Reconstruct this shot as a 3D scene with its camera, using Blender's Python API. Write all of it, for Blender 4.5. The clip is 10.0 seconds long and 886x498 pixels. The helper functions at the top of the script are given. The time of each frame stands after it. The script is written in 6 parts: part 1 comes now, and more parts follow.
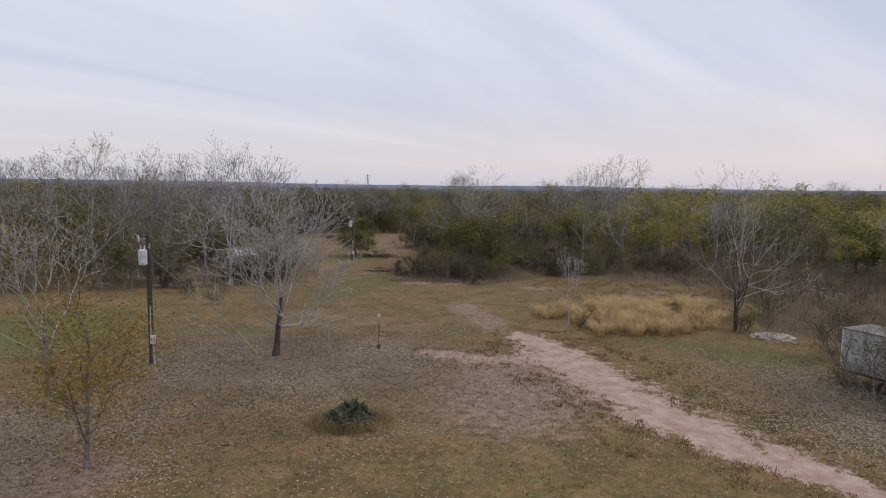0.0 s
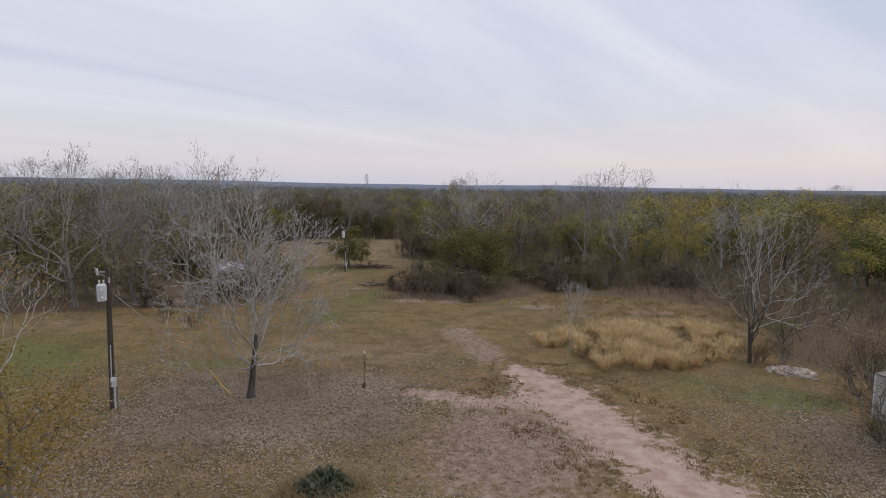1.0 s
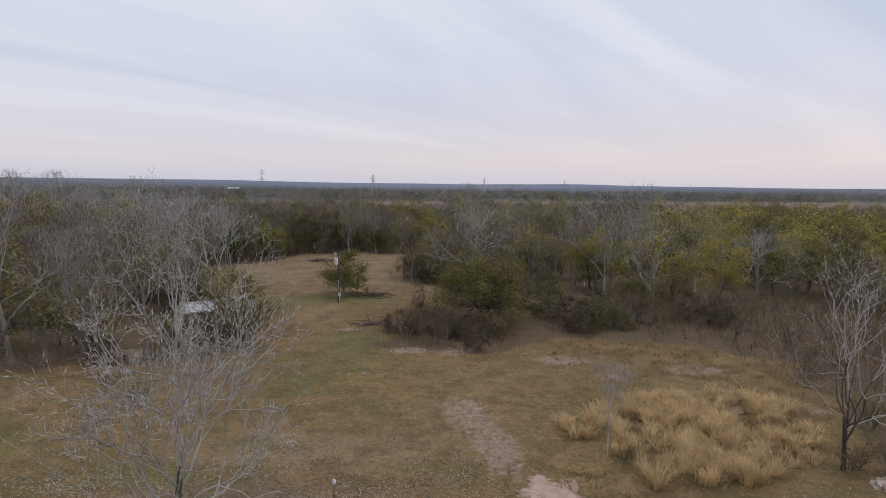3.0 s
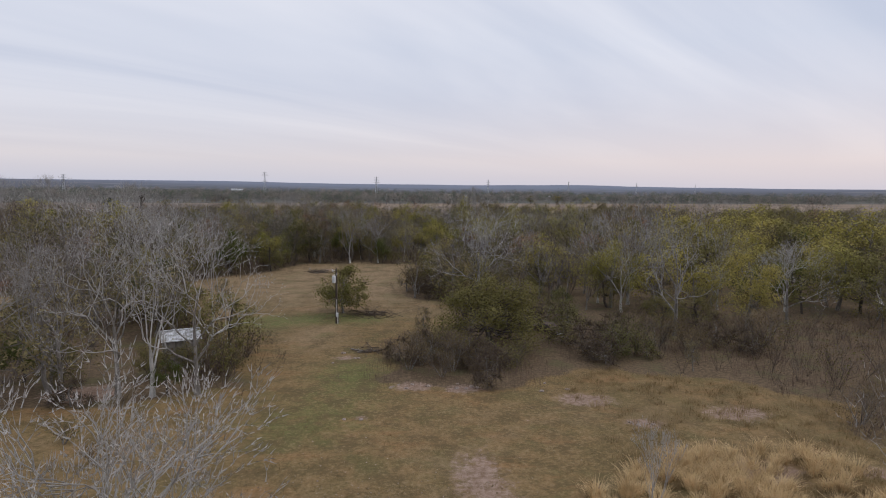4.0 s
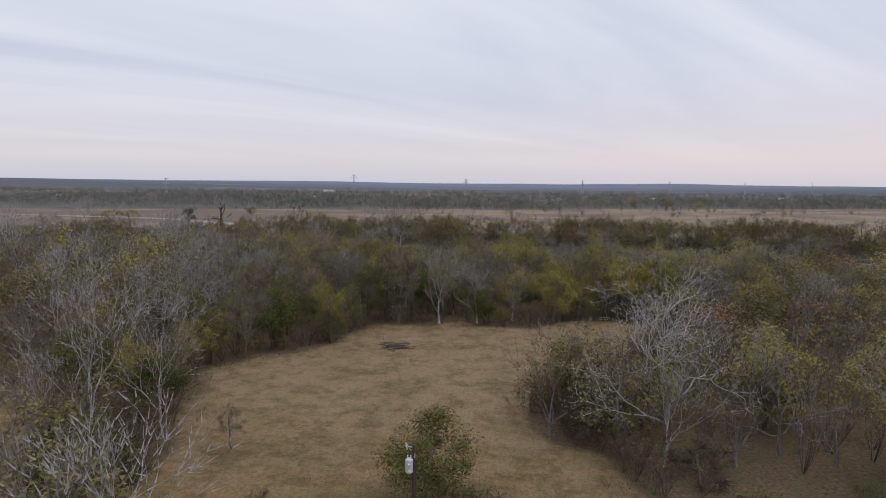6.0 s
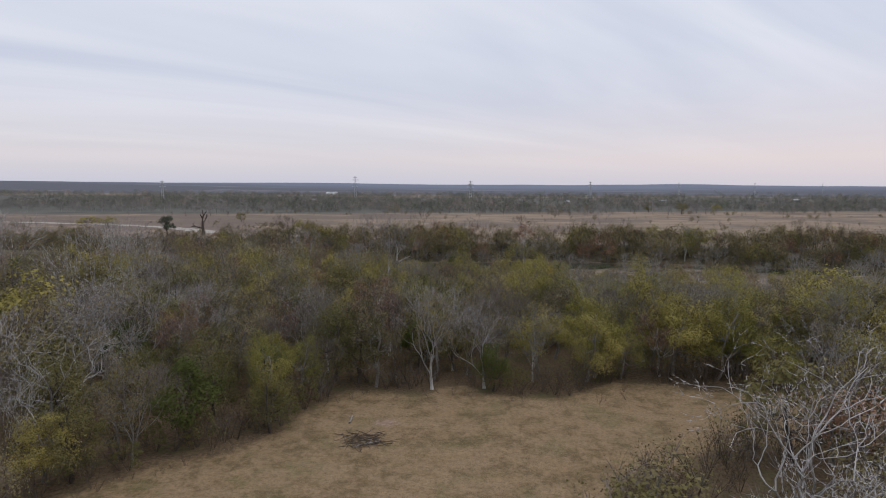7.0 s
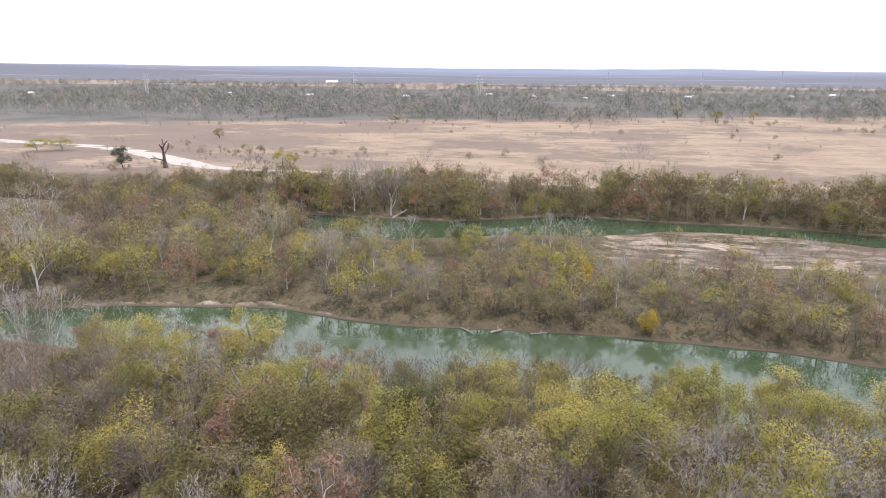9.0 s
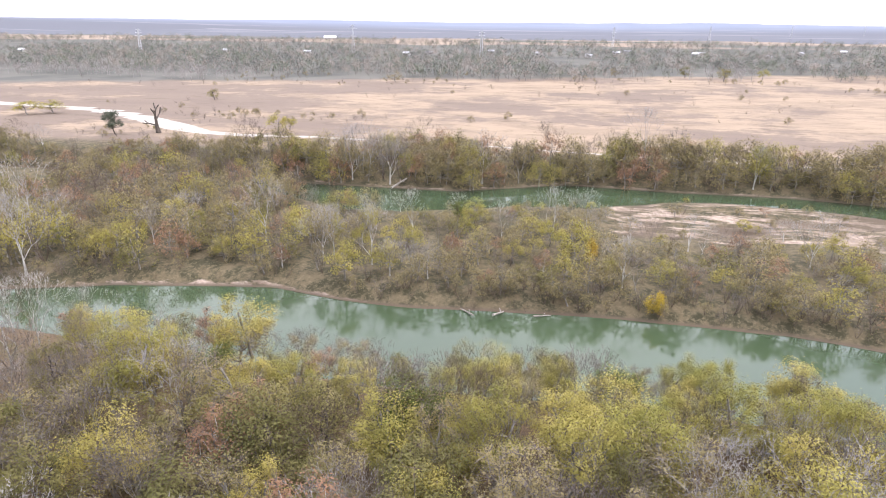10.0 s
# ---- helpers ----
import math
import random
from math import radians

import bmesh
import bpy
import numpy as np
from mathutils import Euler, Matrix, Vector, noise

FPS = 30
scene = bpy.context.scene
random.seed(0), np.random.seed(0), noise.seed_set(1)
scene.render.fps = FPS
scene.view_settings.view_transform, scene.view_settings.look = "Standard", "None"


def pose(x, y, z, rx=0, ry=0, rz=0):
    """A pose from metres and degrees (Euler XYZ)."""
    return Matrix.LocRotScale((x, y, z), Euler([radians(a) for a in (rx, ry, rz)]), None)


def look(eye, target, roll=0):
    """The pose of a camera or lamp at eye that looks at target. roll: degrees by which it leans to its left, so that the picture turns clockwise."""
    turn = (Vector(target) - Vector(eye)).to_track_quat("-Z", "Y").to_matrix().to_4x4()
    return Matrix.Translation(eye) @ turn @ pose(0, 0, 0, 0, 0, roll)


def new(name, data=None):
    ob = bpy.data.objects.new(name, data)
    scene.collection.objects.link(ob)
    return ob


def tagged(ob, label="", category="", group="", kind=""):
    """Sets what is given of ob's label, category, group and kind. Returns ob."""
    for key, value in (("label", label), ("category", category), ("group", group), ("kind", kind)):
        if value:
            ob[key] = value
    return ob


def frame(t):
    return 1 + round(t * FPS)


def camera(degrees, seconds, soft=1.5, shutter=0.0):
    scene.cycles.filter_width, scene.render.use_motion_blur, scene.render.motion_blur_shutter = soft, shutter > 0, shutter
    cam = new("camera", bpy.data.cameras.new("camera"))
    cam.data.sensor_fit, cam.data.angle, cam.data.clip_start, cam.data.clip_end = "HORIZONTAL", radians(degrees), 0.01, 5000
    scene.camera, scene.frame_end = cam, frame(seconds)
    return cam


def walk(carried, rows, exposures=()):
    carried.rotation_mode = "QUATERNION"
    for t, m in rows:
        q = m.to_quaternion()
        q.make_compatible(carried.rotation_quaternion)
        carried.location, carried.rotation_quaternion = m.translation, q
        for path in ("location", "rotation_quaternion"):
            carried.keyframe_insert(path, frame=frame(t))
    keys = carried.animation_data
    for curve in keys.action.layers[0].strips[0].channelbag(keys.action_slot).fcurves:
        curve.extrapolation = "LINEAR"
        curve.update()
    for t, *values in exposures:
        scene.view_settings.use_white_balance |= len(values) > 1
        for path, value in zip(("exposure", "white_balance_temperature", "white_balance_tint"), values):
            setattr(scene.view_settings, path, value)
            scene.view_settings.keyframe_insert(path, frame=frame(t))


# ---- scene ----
cam = camera(73.1, 10.0, soft=1.0)
PATH = [
    (0, (0.538, 3.675, 10.601), (0.54, 5.666, 10.403), 0.7),
    (0.5, (0.702, 5.294, 11.295), (0.709, 7.284, 11.098), 0.8),
    (1, (1.011, 7.11, 12.181), (1.015, 9.1, 11.98), 0.8),
    (1.5, (1.305, 9.106, 13.019), (1.304, 11.095, 12.817), 0.8),
    (2, (1.394, 11.75, 13.858), (1.389, 13.74, 13.651), 0.7),
    (2.5, (1.385, 14.467, 14.594), (1.373, 16.456, 14.388), 0.6),
    (3.8, (1.191, 22.145, 16.385), (1.159, 24.134, 16.181), 0.7),
    (4, (1.031, 23.288, 16.681), (0.998, 25.278, 16.478), 0.6),
    (4.5, (0.735, 26.63, 17.468), (0.688, 28.618, 17.263), 0.7),
    (4.6, (0.267, 28.573, 17.959), (0.216, 30.561, 17.754), 0.9),
    (5, (-0.576, 38.014, 19.916), (-0.775, 39.994, 19.71), 0.6),
    (5.5, (-3.444, 49.379, 21.887), (-3.743, 51.345, 21.675), 0.6),
    (7, (-9.482, 91.613, 24.175), (-9.822, 93.573, 23.968), 0.2),
    (7.5, (-10.895, 102.874, 28.083), (-11.237, 104.832, 27.86), 0.3),
    (8, (-12.537, 114.279, 32.303), (-12.884, 116.228, 32.015), 0.5),
    (8.5, (-14.631, 125.74, 36.659), (-14.983, 127.673, 36.283), 0.4),
    (9, (-16.656, 137.01, 41.191), (-17.002, 138.893, 40.612), 0.4),
    (9.5, (-17.295, 141.246, 42.829), (-17.638, 143.098, 42.155), 0.4),
    (10, (-17.559, 142.373, 43.51), (-17.899, 144.212, 42.799), 0.4),
]
EXPOSURES = [(0.0, 0.0, 6500, 10), (7.5, 0.0, 6500, 10), (8.0, 0.16, 6600, 10), (8.5, 0.42, 6680, 10.5), (9.0, 1.48, 6700, 13), (9.5, 1.8, 6650, 14), (10.0, 1.88, 6650, 14)]
walk(cam, [(t, look(eye, target, roll)) for t, eye, target, roll in PATH], EXPOSURES)

rng = np.random.default_rng(11)

# ------------------------------------------------------------ light
world = bpy.data.worlds.new("overcast_sky")
scene.world = world
world.use_nodes = True
wn, wl = world.node_tree.nodes, world.node_tree.links
wn.clear()


SUN_ELEV, SUN_AZ = radians(58), radians(75)
sky = wn.new("ShaderNodeTexSky")
sky.sky_type = "NISHITA"
sky.sun_disc = False
sky.sun_elevation, sky.sun_rotation = SUN_ELEV, SUN_AZ
sky.air_density, sky.dust_density = 1.0, 3.0
coord = wn.new("ShaderNodeTexCoord")
sep = wn.new("ShaderNodeSeparateXYZ")
wl.new(coord.outputs["Generated"], sep.inputs[0])


def wmath(op, a, b=None):
    n = wn.new("ShaderNodeMath")
    n.operation = op
    for i, v in enumerate((a, b)):
        if v is None:
            continue
        if isinstance(v, (int, float)):
            n.inputs[i].default_value = v
        else:
            wl.new(v, n.inputs[i])
    return n.outputs[0]


up = wmath("MAXIMUM", sep.outputs[2], 0.0)
lift = wmath("ADD", up, 0.10)
flat = wn.new("ShaderNodeCombineXYZ")
wl.new(wmath("DIVIDE", sep.outputs[0], lift), flat.inputs[0])
wl.new(wmath("DIVIDE", sep.outputs[1], lift), flat.inputs[1])
turn = wn.new("ShaderNodeMapping")
turn.vector_type = "TEXTURE"
turn.inputs["Rotation"].default_value = (0, 0, radians(46))
turn.inputs["Scale"].default_value = (4.2, 1.25, 1.0)
turn.inputs["Location"].default_value = (0.4, 0.3, 0.0)
wl.new(flat.outputs[0], turn.inputs[0])
streak = wn.new("ShaderNodeTexNoise")
streak.inputs["Scale"].default_value = 0.8
streak.inputs["Detail"].default_value = 5.0
streak.inputs["Roughness"].default_value = 0.5
streak.inputs["Distortion"].default_value = 0.5
wl.new(turn.outputs[0], streak.inputs["Vector"])
sheet = wn.new("ShaderNodeValToRGB")
el = sheet.color_ramp.elements
el[0].position, el[0].color = 0.40, (5.8, 6.3, 7.65, 1)
el[1].position, el[1].color = 0.62, (8.3, 8.45, 9.25, 1)
wl.new(streak.outputs["Fac"], sheet.inputs[0])
low = wn.new("ShaderNodeValToRGB")
el = low.color_ramp.elements
el[0].position, el[0].color = 0.0, (6.4, 6.35, 7.3, 1)
el[1].position, el[1].color = 0.16, (7.4, 7.35, 8.1, 1)
mid = low.color_ramp.elements.new(0.045)
mid.color = (7.9, 7.15, 7.25, 1)
wl.new(up, low.inputs[0])
# the low sky is warmer towards the hidden sun
side = wn.new("ShaderNodeMapRange")
side.inputs["From Min"].default_value, side.inputs["From Max"].default_value = -0.35, 0.5
wl.new(sep.outputs[0], side.inputs["Value"])
warm = wn.new("ShaderNodeMix")
warm.data_type, warm.blend_type = "RGBA", "MULTIPLY"
warm.inputs["Factor"].default_value = 1.0
tone = wn.new("ShaderNodeMix")
tone.data_type = "RGBA"
tone.inputs[6].default_value, tone.inputs[7].default_value = (0.95, 0.975, 1.0, 1), (1.05, 1.005, 0.985, 1)
wl.new(side.outputs[0], tone.inputs["Factor"])
wl.new(low.outputs[0], warm.inputs[6])
wl.new(tone.outputs[2], warm.inputs[7])
fade = wn.new("ShaderNodeMapRange")
fade.inputs["From Min"].default_value, fade.inputs["From Max"].default_value = 0.02, 0.22
wl.new(up, fade.inputs["Value"])
clouds = wn.new("ShaderNodeMix")
clouds.data_type = "RGBA"
wl.new(fade.outputs[0], clouds.inputs["Factor"])
wl.new(warm.outputs[2], clouds.inputs[6])
wl.new(sheet.outputs[0], clouds.inputs[7])
both = wn.new("ShaderNodeMix")
both.data_type = "RGBA"
both.inputs["Factor"].default_value = 0.93
wl.new(sky.outputs[0], both.inputs[6])
wl.new(clouds.outputs[2], both.inputs[7])
# an overcast sky is brightest overhead
crest = wn.new("ShaderNodeMapRange")
crest.inputs["From Min"].default_value, crest.inputs["From Max"].default_value = 0.42, 0.95
crest.inputs["To Min"].default_value, crest.inputs["To Max"].default_value = 1.0, 1.35
wl.new(up, crest.inputs["Value"])
dome = wn.new("ShaderNodeVectorMath")
dome.operation = "SCALE"
wl.new(both.outputs[2], dome.inputs[0])
wl.new(crest.outputs[0], dome.inputs["Scale"])
bg = wn.new("ShaderNodeBackground")
bg.inputs["Strength"].default_value = 0.1
wl.new(dome.outputs[0], bg.inputs["Color"])
wl.new(bg.outputs[0], wn.new("ShaderNodeOutputWorld").inputs["Surface"])

sun = new("sun", bpy.data.lights.new("sun", "SUN"))
sun.data.energy, sun.data.angle, sun.data.color = 0.6, radians(25), (1.0, 0.95, 0.88)
SUN_DIR = Vector((math.sin(SUN_AZ) * math.cos(SUN_ELEV), math.cos(SUN_AZ) * math.cos(SUN_ELEV), math.sin(SUN_ELEV)))
sun.matrix_world = look(SUN_DIR * 300, (0, 0, 0))


# ------------------------------------------------------------ materials
class Nodes:
    """Short hand for building one material."""

    def __init__(self, name):
        self.m = bpy.data.materials.new(name)
        self.m.use_nodes = True
        self.n, self.l = self.m.node_tree.nodes, self.m.node_tree.links
        self.n.clear()
        self.out = self.n.new("ShaderNodeOutputMaterial")

    def put(self, socket, v):
        if isinstance(v, (int, float)):
            socket.default_value = v
        elif isinstance(v, tuple):
            socket.default_value = (*v, 1) if len(v) == 3 and len(socket.default_value) == 4 else v
        else:
            self.l.new(v, socket)

    def math(self, op, a, b=0.0, clamp=False):
        n = self.n.new("ShaderNodeMath")
        n.operation, n.use_clamp = op, clamp
        self.put(n.inputs[0], a)
        self.put(n.inputs[1], b)
        return n.outputs[0]

    def mix(self, f, a, b):
        n = self.n.new("ShaderNodeMix")
        n.data_type = "RGBA"
        self.put(n.inputs["Factor"], f)
        self.put(n.inputs[6], a)
        self.put(n.inputs[7], b)
        return n.outputs[2]

    def noise(self, scale, detail=4.0, rough=0.55, vec=None, stretch=None):
        if vec is None:
            vec = self.n.new("ShaderNodeNewGeometry").outputs["Position"]
        if stretch:
            mp = self.n.new("ShaderNodeMapping")
            mp.inputs["Scale"].default_value = stretch
            self.l.new(vec, mp.inputs[0])
            vec = mp.outputs[0]
        n = self.n.new("ShaderNodeTexNoise")
        n.inputs["Scale"].default_value, n.inputs["Detail"].default_value, n.inputs["Roughness"].default_value = scale, detail, rough
        self.l.new(vec, n.inputs["Vector"])
        return n.outputs["Fac"]

    def step(self, v, lo, hi):
        n = self.n.new("ShaderNodeMapRange")
        n.interpolation_type = "SMOOTHSTEP"
        self.put(n.inputs["Value"], v)
        n.inputs["From Min"].default_value, n.inputs["From Max"].default_value = lo, hi
        return n.outputs[0]

    def obj(self):
        return self.n.new("ShaderNodeTexCoord").outputs["Object"]

    def bump(self, h, strength=0.4, dist=0.05):
        n = self.n.new("ShaderNodeBump")
        n.inputs["Strength"].default_value, n.inputs["Distance"].default_value = strength, dist
        self.put(n.inputs["Height"], h)
        return n.outputs[0]

    def finish(self, color, rough=0.8, metal=0.0, normal=None, spec=0.3):
        b = self.n.new("ShaderNodeBsdfPrincipled")
        self.put(b.inputs["Base Color"], color)
        self.put(b.inputs["Roughness"], rough)
        self.put(b.inputs["Metallic"], metal)
        b.inputs["Specular IOR Level"].default_value = spec
        if normal is not None:
            self.l.new(normal, b.inputs["Normal"])
        self.l.new(b.outputs[0], self.out.inputs["Surface"])
        return self.m


def rough_mat(name, c1, c2, scale, rough=0.85, metal=0.0, bump=0.4, dist=0.03, stretch=None, fine=6.0, spec=0.3):
    """Two colours mixed at two scales, with relief."""
    k = Nodes(name)
    o = k.obj()
    a = k.noise(scale, 4, 0.6, o, stretch)
    b = k.noise(scale * fine, 3, 0.6, o, stretch)
    f = k.math("ADD", k.math("MULTIPLY", a, 0.65), k.math("MULTIPLY", b, 0.35))
    return k.finish(k.mix(k.step(f, 0.36, 0.64), c1, c2), rough, metal, k.bump(b, bump, dist), spec)


def leaf_mat(name, c1, c2, through_light=0.28, patches=0.16):
    """Leaves: every tree and every leaf differs a little in hue."""
    k = Nodes(name)
    tree = k.n.new("ShaderNodeObjectInfo").outputs["Random"]
    leaf = k.n.new("ShaderNodeNewGeometry").outputs["Random Per Island"]
    patch = k.step(k.noise(patches, 2, 0.5), 0.3, 0.7)
    f = k.math("ADD", k.math("MULTIPLY", k.math("ADD", k.math("MULTIPLY", tree, 0.55), k.math("MULTIPLY", patch, 0.45)), 0.86), k.math("MULTIPLY", leaf, 0.14))
    col = k.mix(f, c1, c2)
    d = k.n.new("ShaderNodeBsdfDiffuse")
    t = k.n.new("ShaderNodeBsdfTranslucent")
    k.put(d.inputs["Color"], col)
    k.put(t.inputs["Color"], col)
    mx = k.n.new("ShaderNodeMixShader")
    mx.inputs[0].default_value = through_light
    k.l.new(d.outputs[0], mx.inputs[1])
    k.l.new(t.outputs[0], mx.inputs[2])
    k.l.new(mx.outputs[0], k.out.inputs["Surface"])
    return k.m


def twig_mat(name, c1, c2):
    k = Nodes(name)
    tree = k.n.new("ShaderNodeObjectInfo").outputs["Random"]
    leaf = k.n.new("ShaderNodeNewGeometry").outputs["Random Per Island"]
    f = k.math("ADD", k.math("MULTIPLY", tree, 0.5), k.math("MULTIPLY", leaf, 0.5))
    return k.finish(k.mix(f, c1, c2), 0.9, 0.0, None, 0.2)


TWIG_DARK = twig_mat("dark_brush", (0.062, 0.045, 0.034), (0.13, 0.099, 0.076))
BARK_DARK = rough_mat("dark_bark", (0.045, 0.037, 0.032), (0.12, 0.10, 0.085), 3.0, 0.95, bump=0.8, stretch=(1, 1, 0.25))
BARK_GREY = rough_mat("grey_bark", (0.13, 0.115, 0.10), (0.27, 0.25, 0.225), 3.0, 0.9, bump=0.5, stretch=(1, 1, 0.3))
BARK_PALE = rough_mat("pale_bark", (0.29, 0.275, 0.25), (0.52, 0.50, 0.47), 2.2, 0.85, bump=0.3, stretch=(1, 1, 0.4))
TWIG_PALE = twig_mat("pale_twigs", (0.20, 0.183, 0.168), (0.36, 0.34, 0.32))
TWIG_WHITE = twig_mat("whitish_twigs", (0.28, 0.262, 0.243), (0.48, 0.46, 0.438))
TWIG_BLEACHED = twig_mat("bleached_twigs", (0.30, 0.28, 0.258), (0.52, 0.497, 0.47))
TWIG_GREY = twig_mat("grey_twigs", (0.095, 0.079, 0.069), (0.205, 0.172, 0.15))
TWIG_BROWN = twig_mat("brown_twigs", (0.07, 0.052, 0.041), (0.145, 0.112, 0.088))
LEAF_YELLOW = leaf_mat("yellow_green_leaves", (0.17, 0.178, 0.05), (0.42, 0.345, 0.112), 0.32)
LEAF_OLIVE = leaf_mat("olive_leaves", (0.085, 0.09, 0.034), (0.235, 0.20, 0.085))
LEAF_GREEN = leaf_mat("green_leaves", (0.06, 0.076, 0.024), (0.128, 0.14, 0.044))
LEAF_DULL = leaf_mat("dull_tan_leaves", (0.155, 0.13, 0.064), (0.305, 0.252, 0.13))
LEAF_BROWN = leaf_mat("withered_brown_leaves", (0.10, 0.074, 0.04), (0.195, 0.148, 0.08))
LEAF_RUST = leaf_mat("rust_leaves", (0.21, 0.12, 0.075), (0.34, 0.21, 0.135))
LEAF_GOLD = leaf_mat("gold_leaves", (0.36, 0.20, 0.04), (0.50, 0.38, 0.07))
LEAF_ORANGE = leaf_mat("orange_brown_leaves", (0.165, 0.098, 0.03), (0.30, 0.215, 0.062))
# far belt leaves: distance haze is painted into these greyed base colours
LEAF_HAZE = leaf_mat("haze_tinted_grey_green_leaves", (0.185, 0.178, 0.158), (0.255, 0.24, 0.215), 0.15)
LEAF_HAZE_DARK = leaf_mat("haze_tinted_dark_leaves", (0.11, 0.116, 0.105), (0.165, 0.166, 0.152), 0.15)
LEAF_FAR_TAN = leaf_mat("haze_tinted_tan_leaves", (0.25, 0.215, 0.18), (0.34, 0.30, 0.26), 0.15)
LEAF_FAR_GREEN = leaf_mat("haze_tinted_green_leaves", (0.13, 0.148, 0.108), (0.19, 0.205, 0.15), 0.15)
LEAF_ROUND = leaf_mat("round_tree_leaves", (0.115, 0.11, 0.036), (0.22, 0.195, 0.07))
LEAF_OAK = leaf_mat("oak_leaves", (0.10, 0.096, 0.035), (0.205, 0.178, 0.068))
LEAF_CEDAR = leaf_mat("cedar_needles", (0.05, 0.062, 0.044), (0.11, 0.122, 0.09), 0.1)


# ------------------------------------------------------------ mesh helpers
def smooth(a, b, x):
    t = np.clip((np.asarray(x, float) - a) / (b - a), 0, 1)
    return t * t * (3 - 2 * t)


def vnoise(x, y, scale, seed=0):
    """Smooth value noise on the plan, 0 to 1."""
    x, y = np.asarray(x, float) / scale, np.asarray(y, float) / scale
    i, j = np.floor(x), np.floor(y)
    u, v = x - i, y - j
    u, v = u * u * (3 - 2 * u), v * v * (3 - 2 * v)

    def h(a, b):
        s = np.sin(a * 127.1 + b * 311.7 + seed * 74.7) * 43758.5453
        return s - np.floor(s)

    return (h(i, j) * (1 - u) + h(i + 1, j) * u) * (1 - v) + (h(i, j + 1) * (1 - u) + h(i + 1, j + 1) * u) * v


def quad_mesh(name, verts, quads, mats, index=None, flat_shade=False):
    """A mesh from numpy arrays of vertices and faces of four corners, or of three where the fourth is -1."""
    me = bpy.data.meshes.new(name)
    verts, quads = np.asarray(verts, np.float32), np.asarray(quads, np.int32)
    me.vertices.add(len(verts))
    me.vertices.foreach_set("co", verts.ravel())
    corners = np.where(quads[:, 3] < 0, 3, 4)
    loops = quads[quads >= 0]
    me.loops.add(len(loops))
    me.loops.foreach_set("vertex_index", loops)
    me.polygons.add(len(quads))
    me.polygons.foreach_set("loop_start", (np.cumsum(corners) - corners).astype(np.int32))
    if not flat_shade:
        me.polygons.foreach_set("use_smooth", np.ones(len(quads), bool))
    for m in mats:
        me.materials.append(m)
    if index is not None:
        me.polygons.foreach_set("material_index", np.asarray(index, np.int32))
    me.update(calc_edges=True)
    return me


def tubes(segs, sides):
    """Tapered tubes along segments given as rows of start, end, two radii."""
    s = np.asarray(segs, float).reshape(-1, 8)
    p, q = s[:, 0:3], s[:, 3:6]
    d = q - p
    d /= np.maximum(np.linalg.norm(d, axis=1, keepdims=True), 1e-6)
    ref = np.where(np.abs(d[:, 2:3]) > 0.9, np.array([[1.0, 0, 0]]), np.array([[0, 0, 1.0]]))
    u = np.cross(d, ref)
    u /= np.maximum(np.linalg.norm(u, axis=1, keepdims=True), 1e-6)
    v = np.cross(d, u)
    a = np.arange(sides) * 2 * np.pi / sides
    ring = u[:, None] * np.cos(a)[None, :, None] + v[:, None] * np.sin(a)[None, :, None]
    low = p[:, None] + ring * s[:, 6, None, None]
    top = q[:, None] + ring * s[:, 7, None, None]
    verts = np.concatenate([low, top], 1).reshape(-1, 3)
    i = np.arange(sides)
    j = (i + 1) % sides
    face = np.stack([i, j, j + sides, i + sides], 1)
    quads = (np.arange(len(s)) * 2 * sides)[:, None, None] + face[None]
    return verts, quads.reshape(-1, 4)


def threes(n):
    return np.concatenate([np.arange(n * 3).reshape(-1, 3), np.full((n, 1), -1)], 1)


def strips(segs, g):
    """The finest twigs: narrow blades along segments, turned at random."""
    s = np.asarray(segs, float).reshape(-1, 8)
    p, q = s[:, 0:3], s[:, 3:6]
    side = np.cross(q - p, g.normal(0, 1, (len(s), 3)))
    side /= np.maximum(np.linalg.norm(side, axis=1, keepdims=True), 1e-6)
    a = side * s[:, 6:7]
    return np.stack([p - a, p + a, q], 1).reshape(-1, 3), threes(len(s))


def leaves(points, n, ball, size, r, up=0.6):
    """Small leaf blades, n about each point."""
    points = np.asarray(points, float).reshape(-1, 3)
    c = np.repeat(points, n, axis=0) + r.normal(0, 1, (len(points) * n, 3)) * np.asarray(ball)
    k = len(c)
    nrm = r.normal(0, 1, (k, 3)) + np.array([0, 0, up])
    nrm /= np.linalg.norm(nrm, axis=1, keepdims=True)
    a = np.cross(nrm, r.normal(0, 1, (k, 3)))
    a /= np.maximum(np.linalg.norm(a, axis=1, keepdims=True), 1e-6)
    b = np.cross(nrm, a)
    sz = size * r.uniform(0.6, 1.4, (k, 1))
    a, b = a * sz, b * sz * 0.75
    verts = np.stack([c - a * 0.7 - b, c - a * 0.7 + b, c + a], 1).reshape(-1, 3)
    return verts, threes(k)


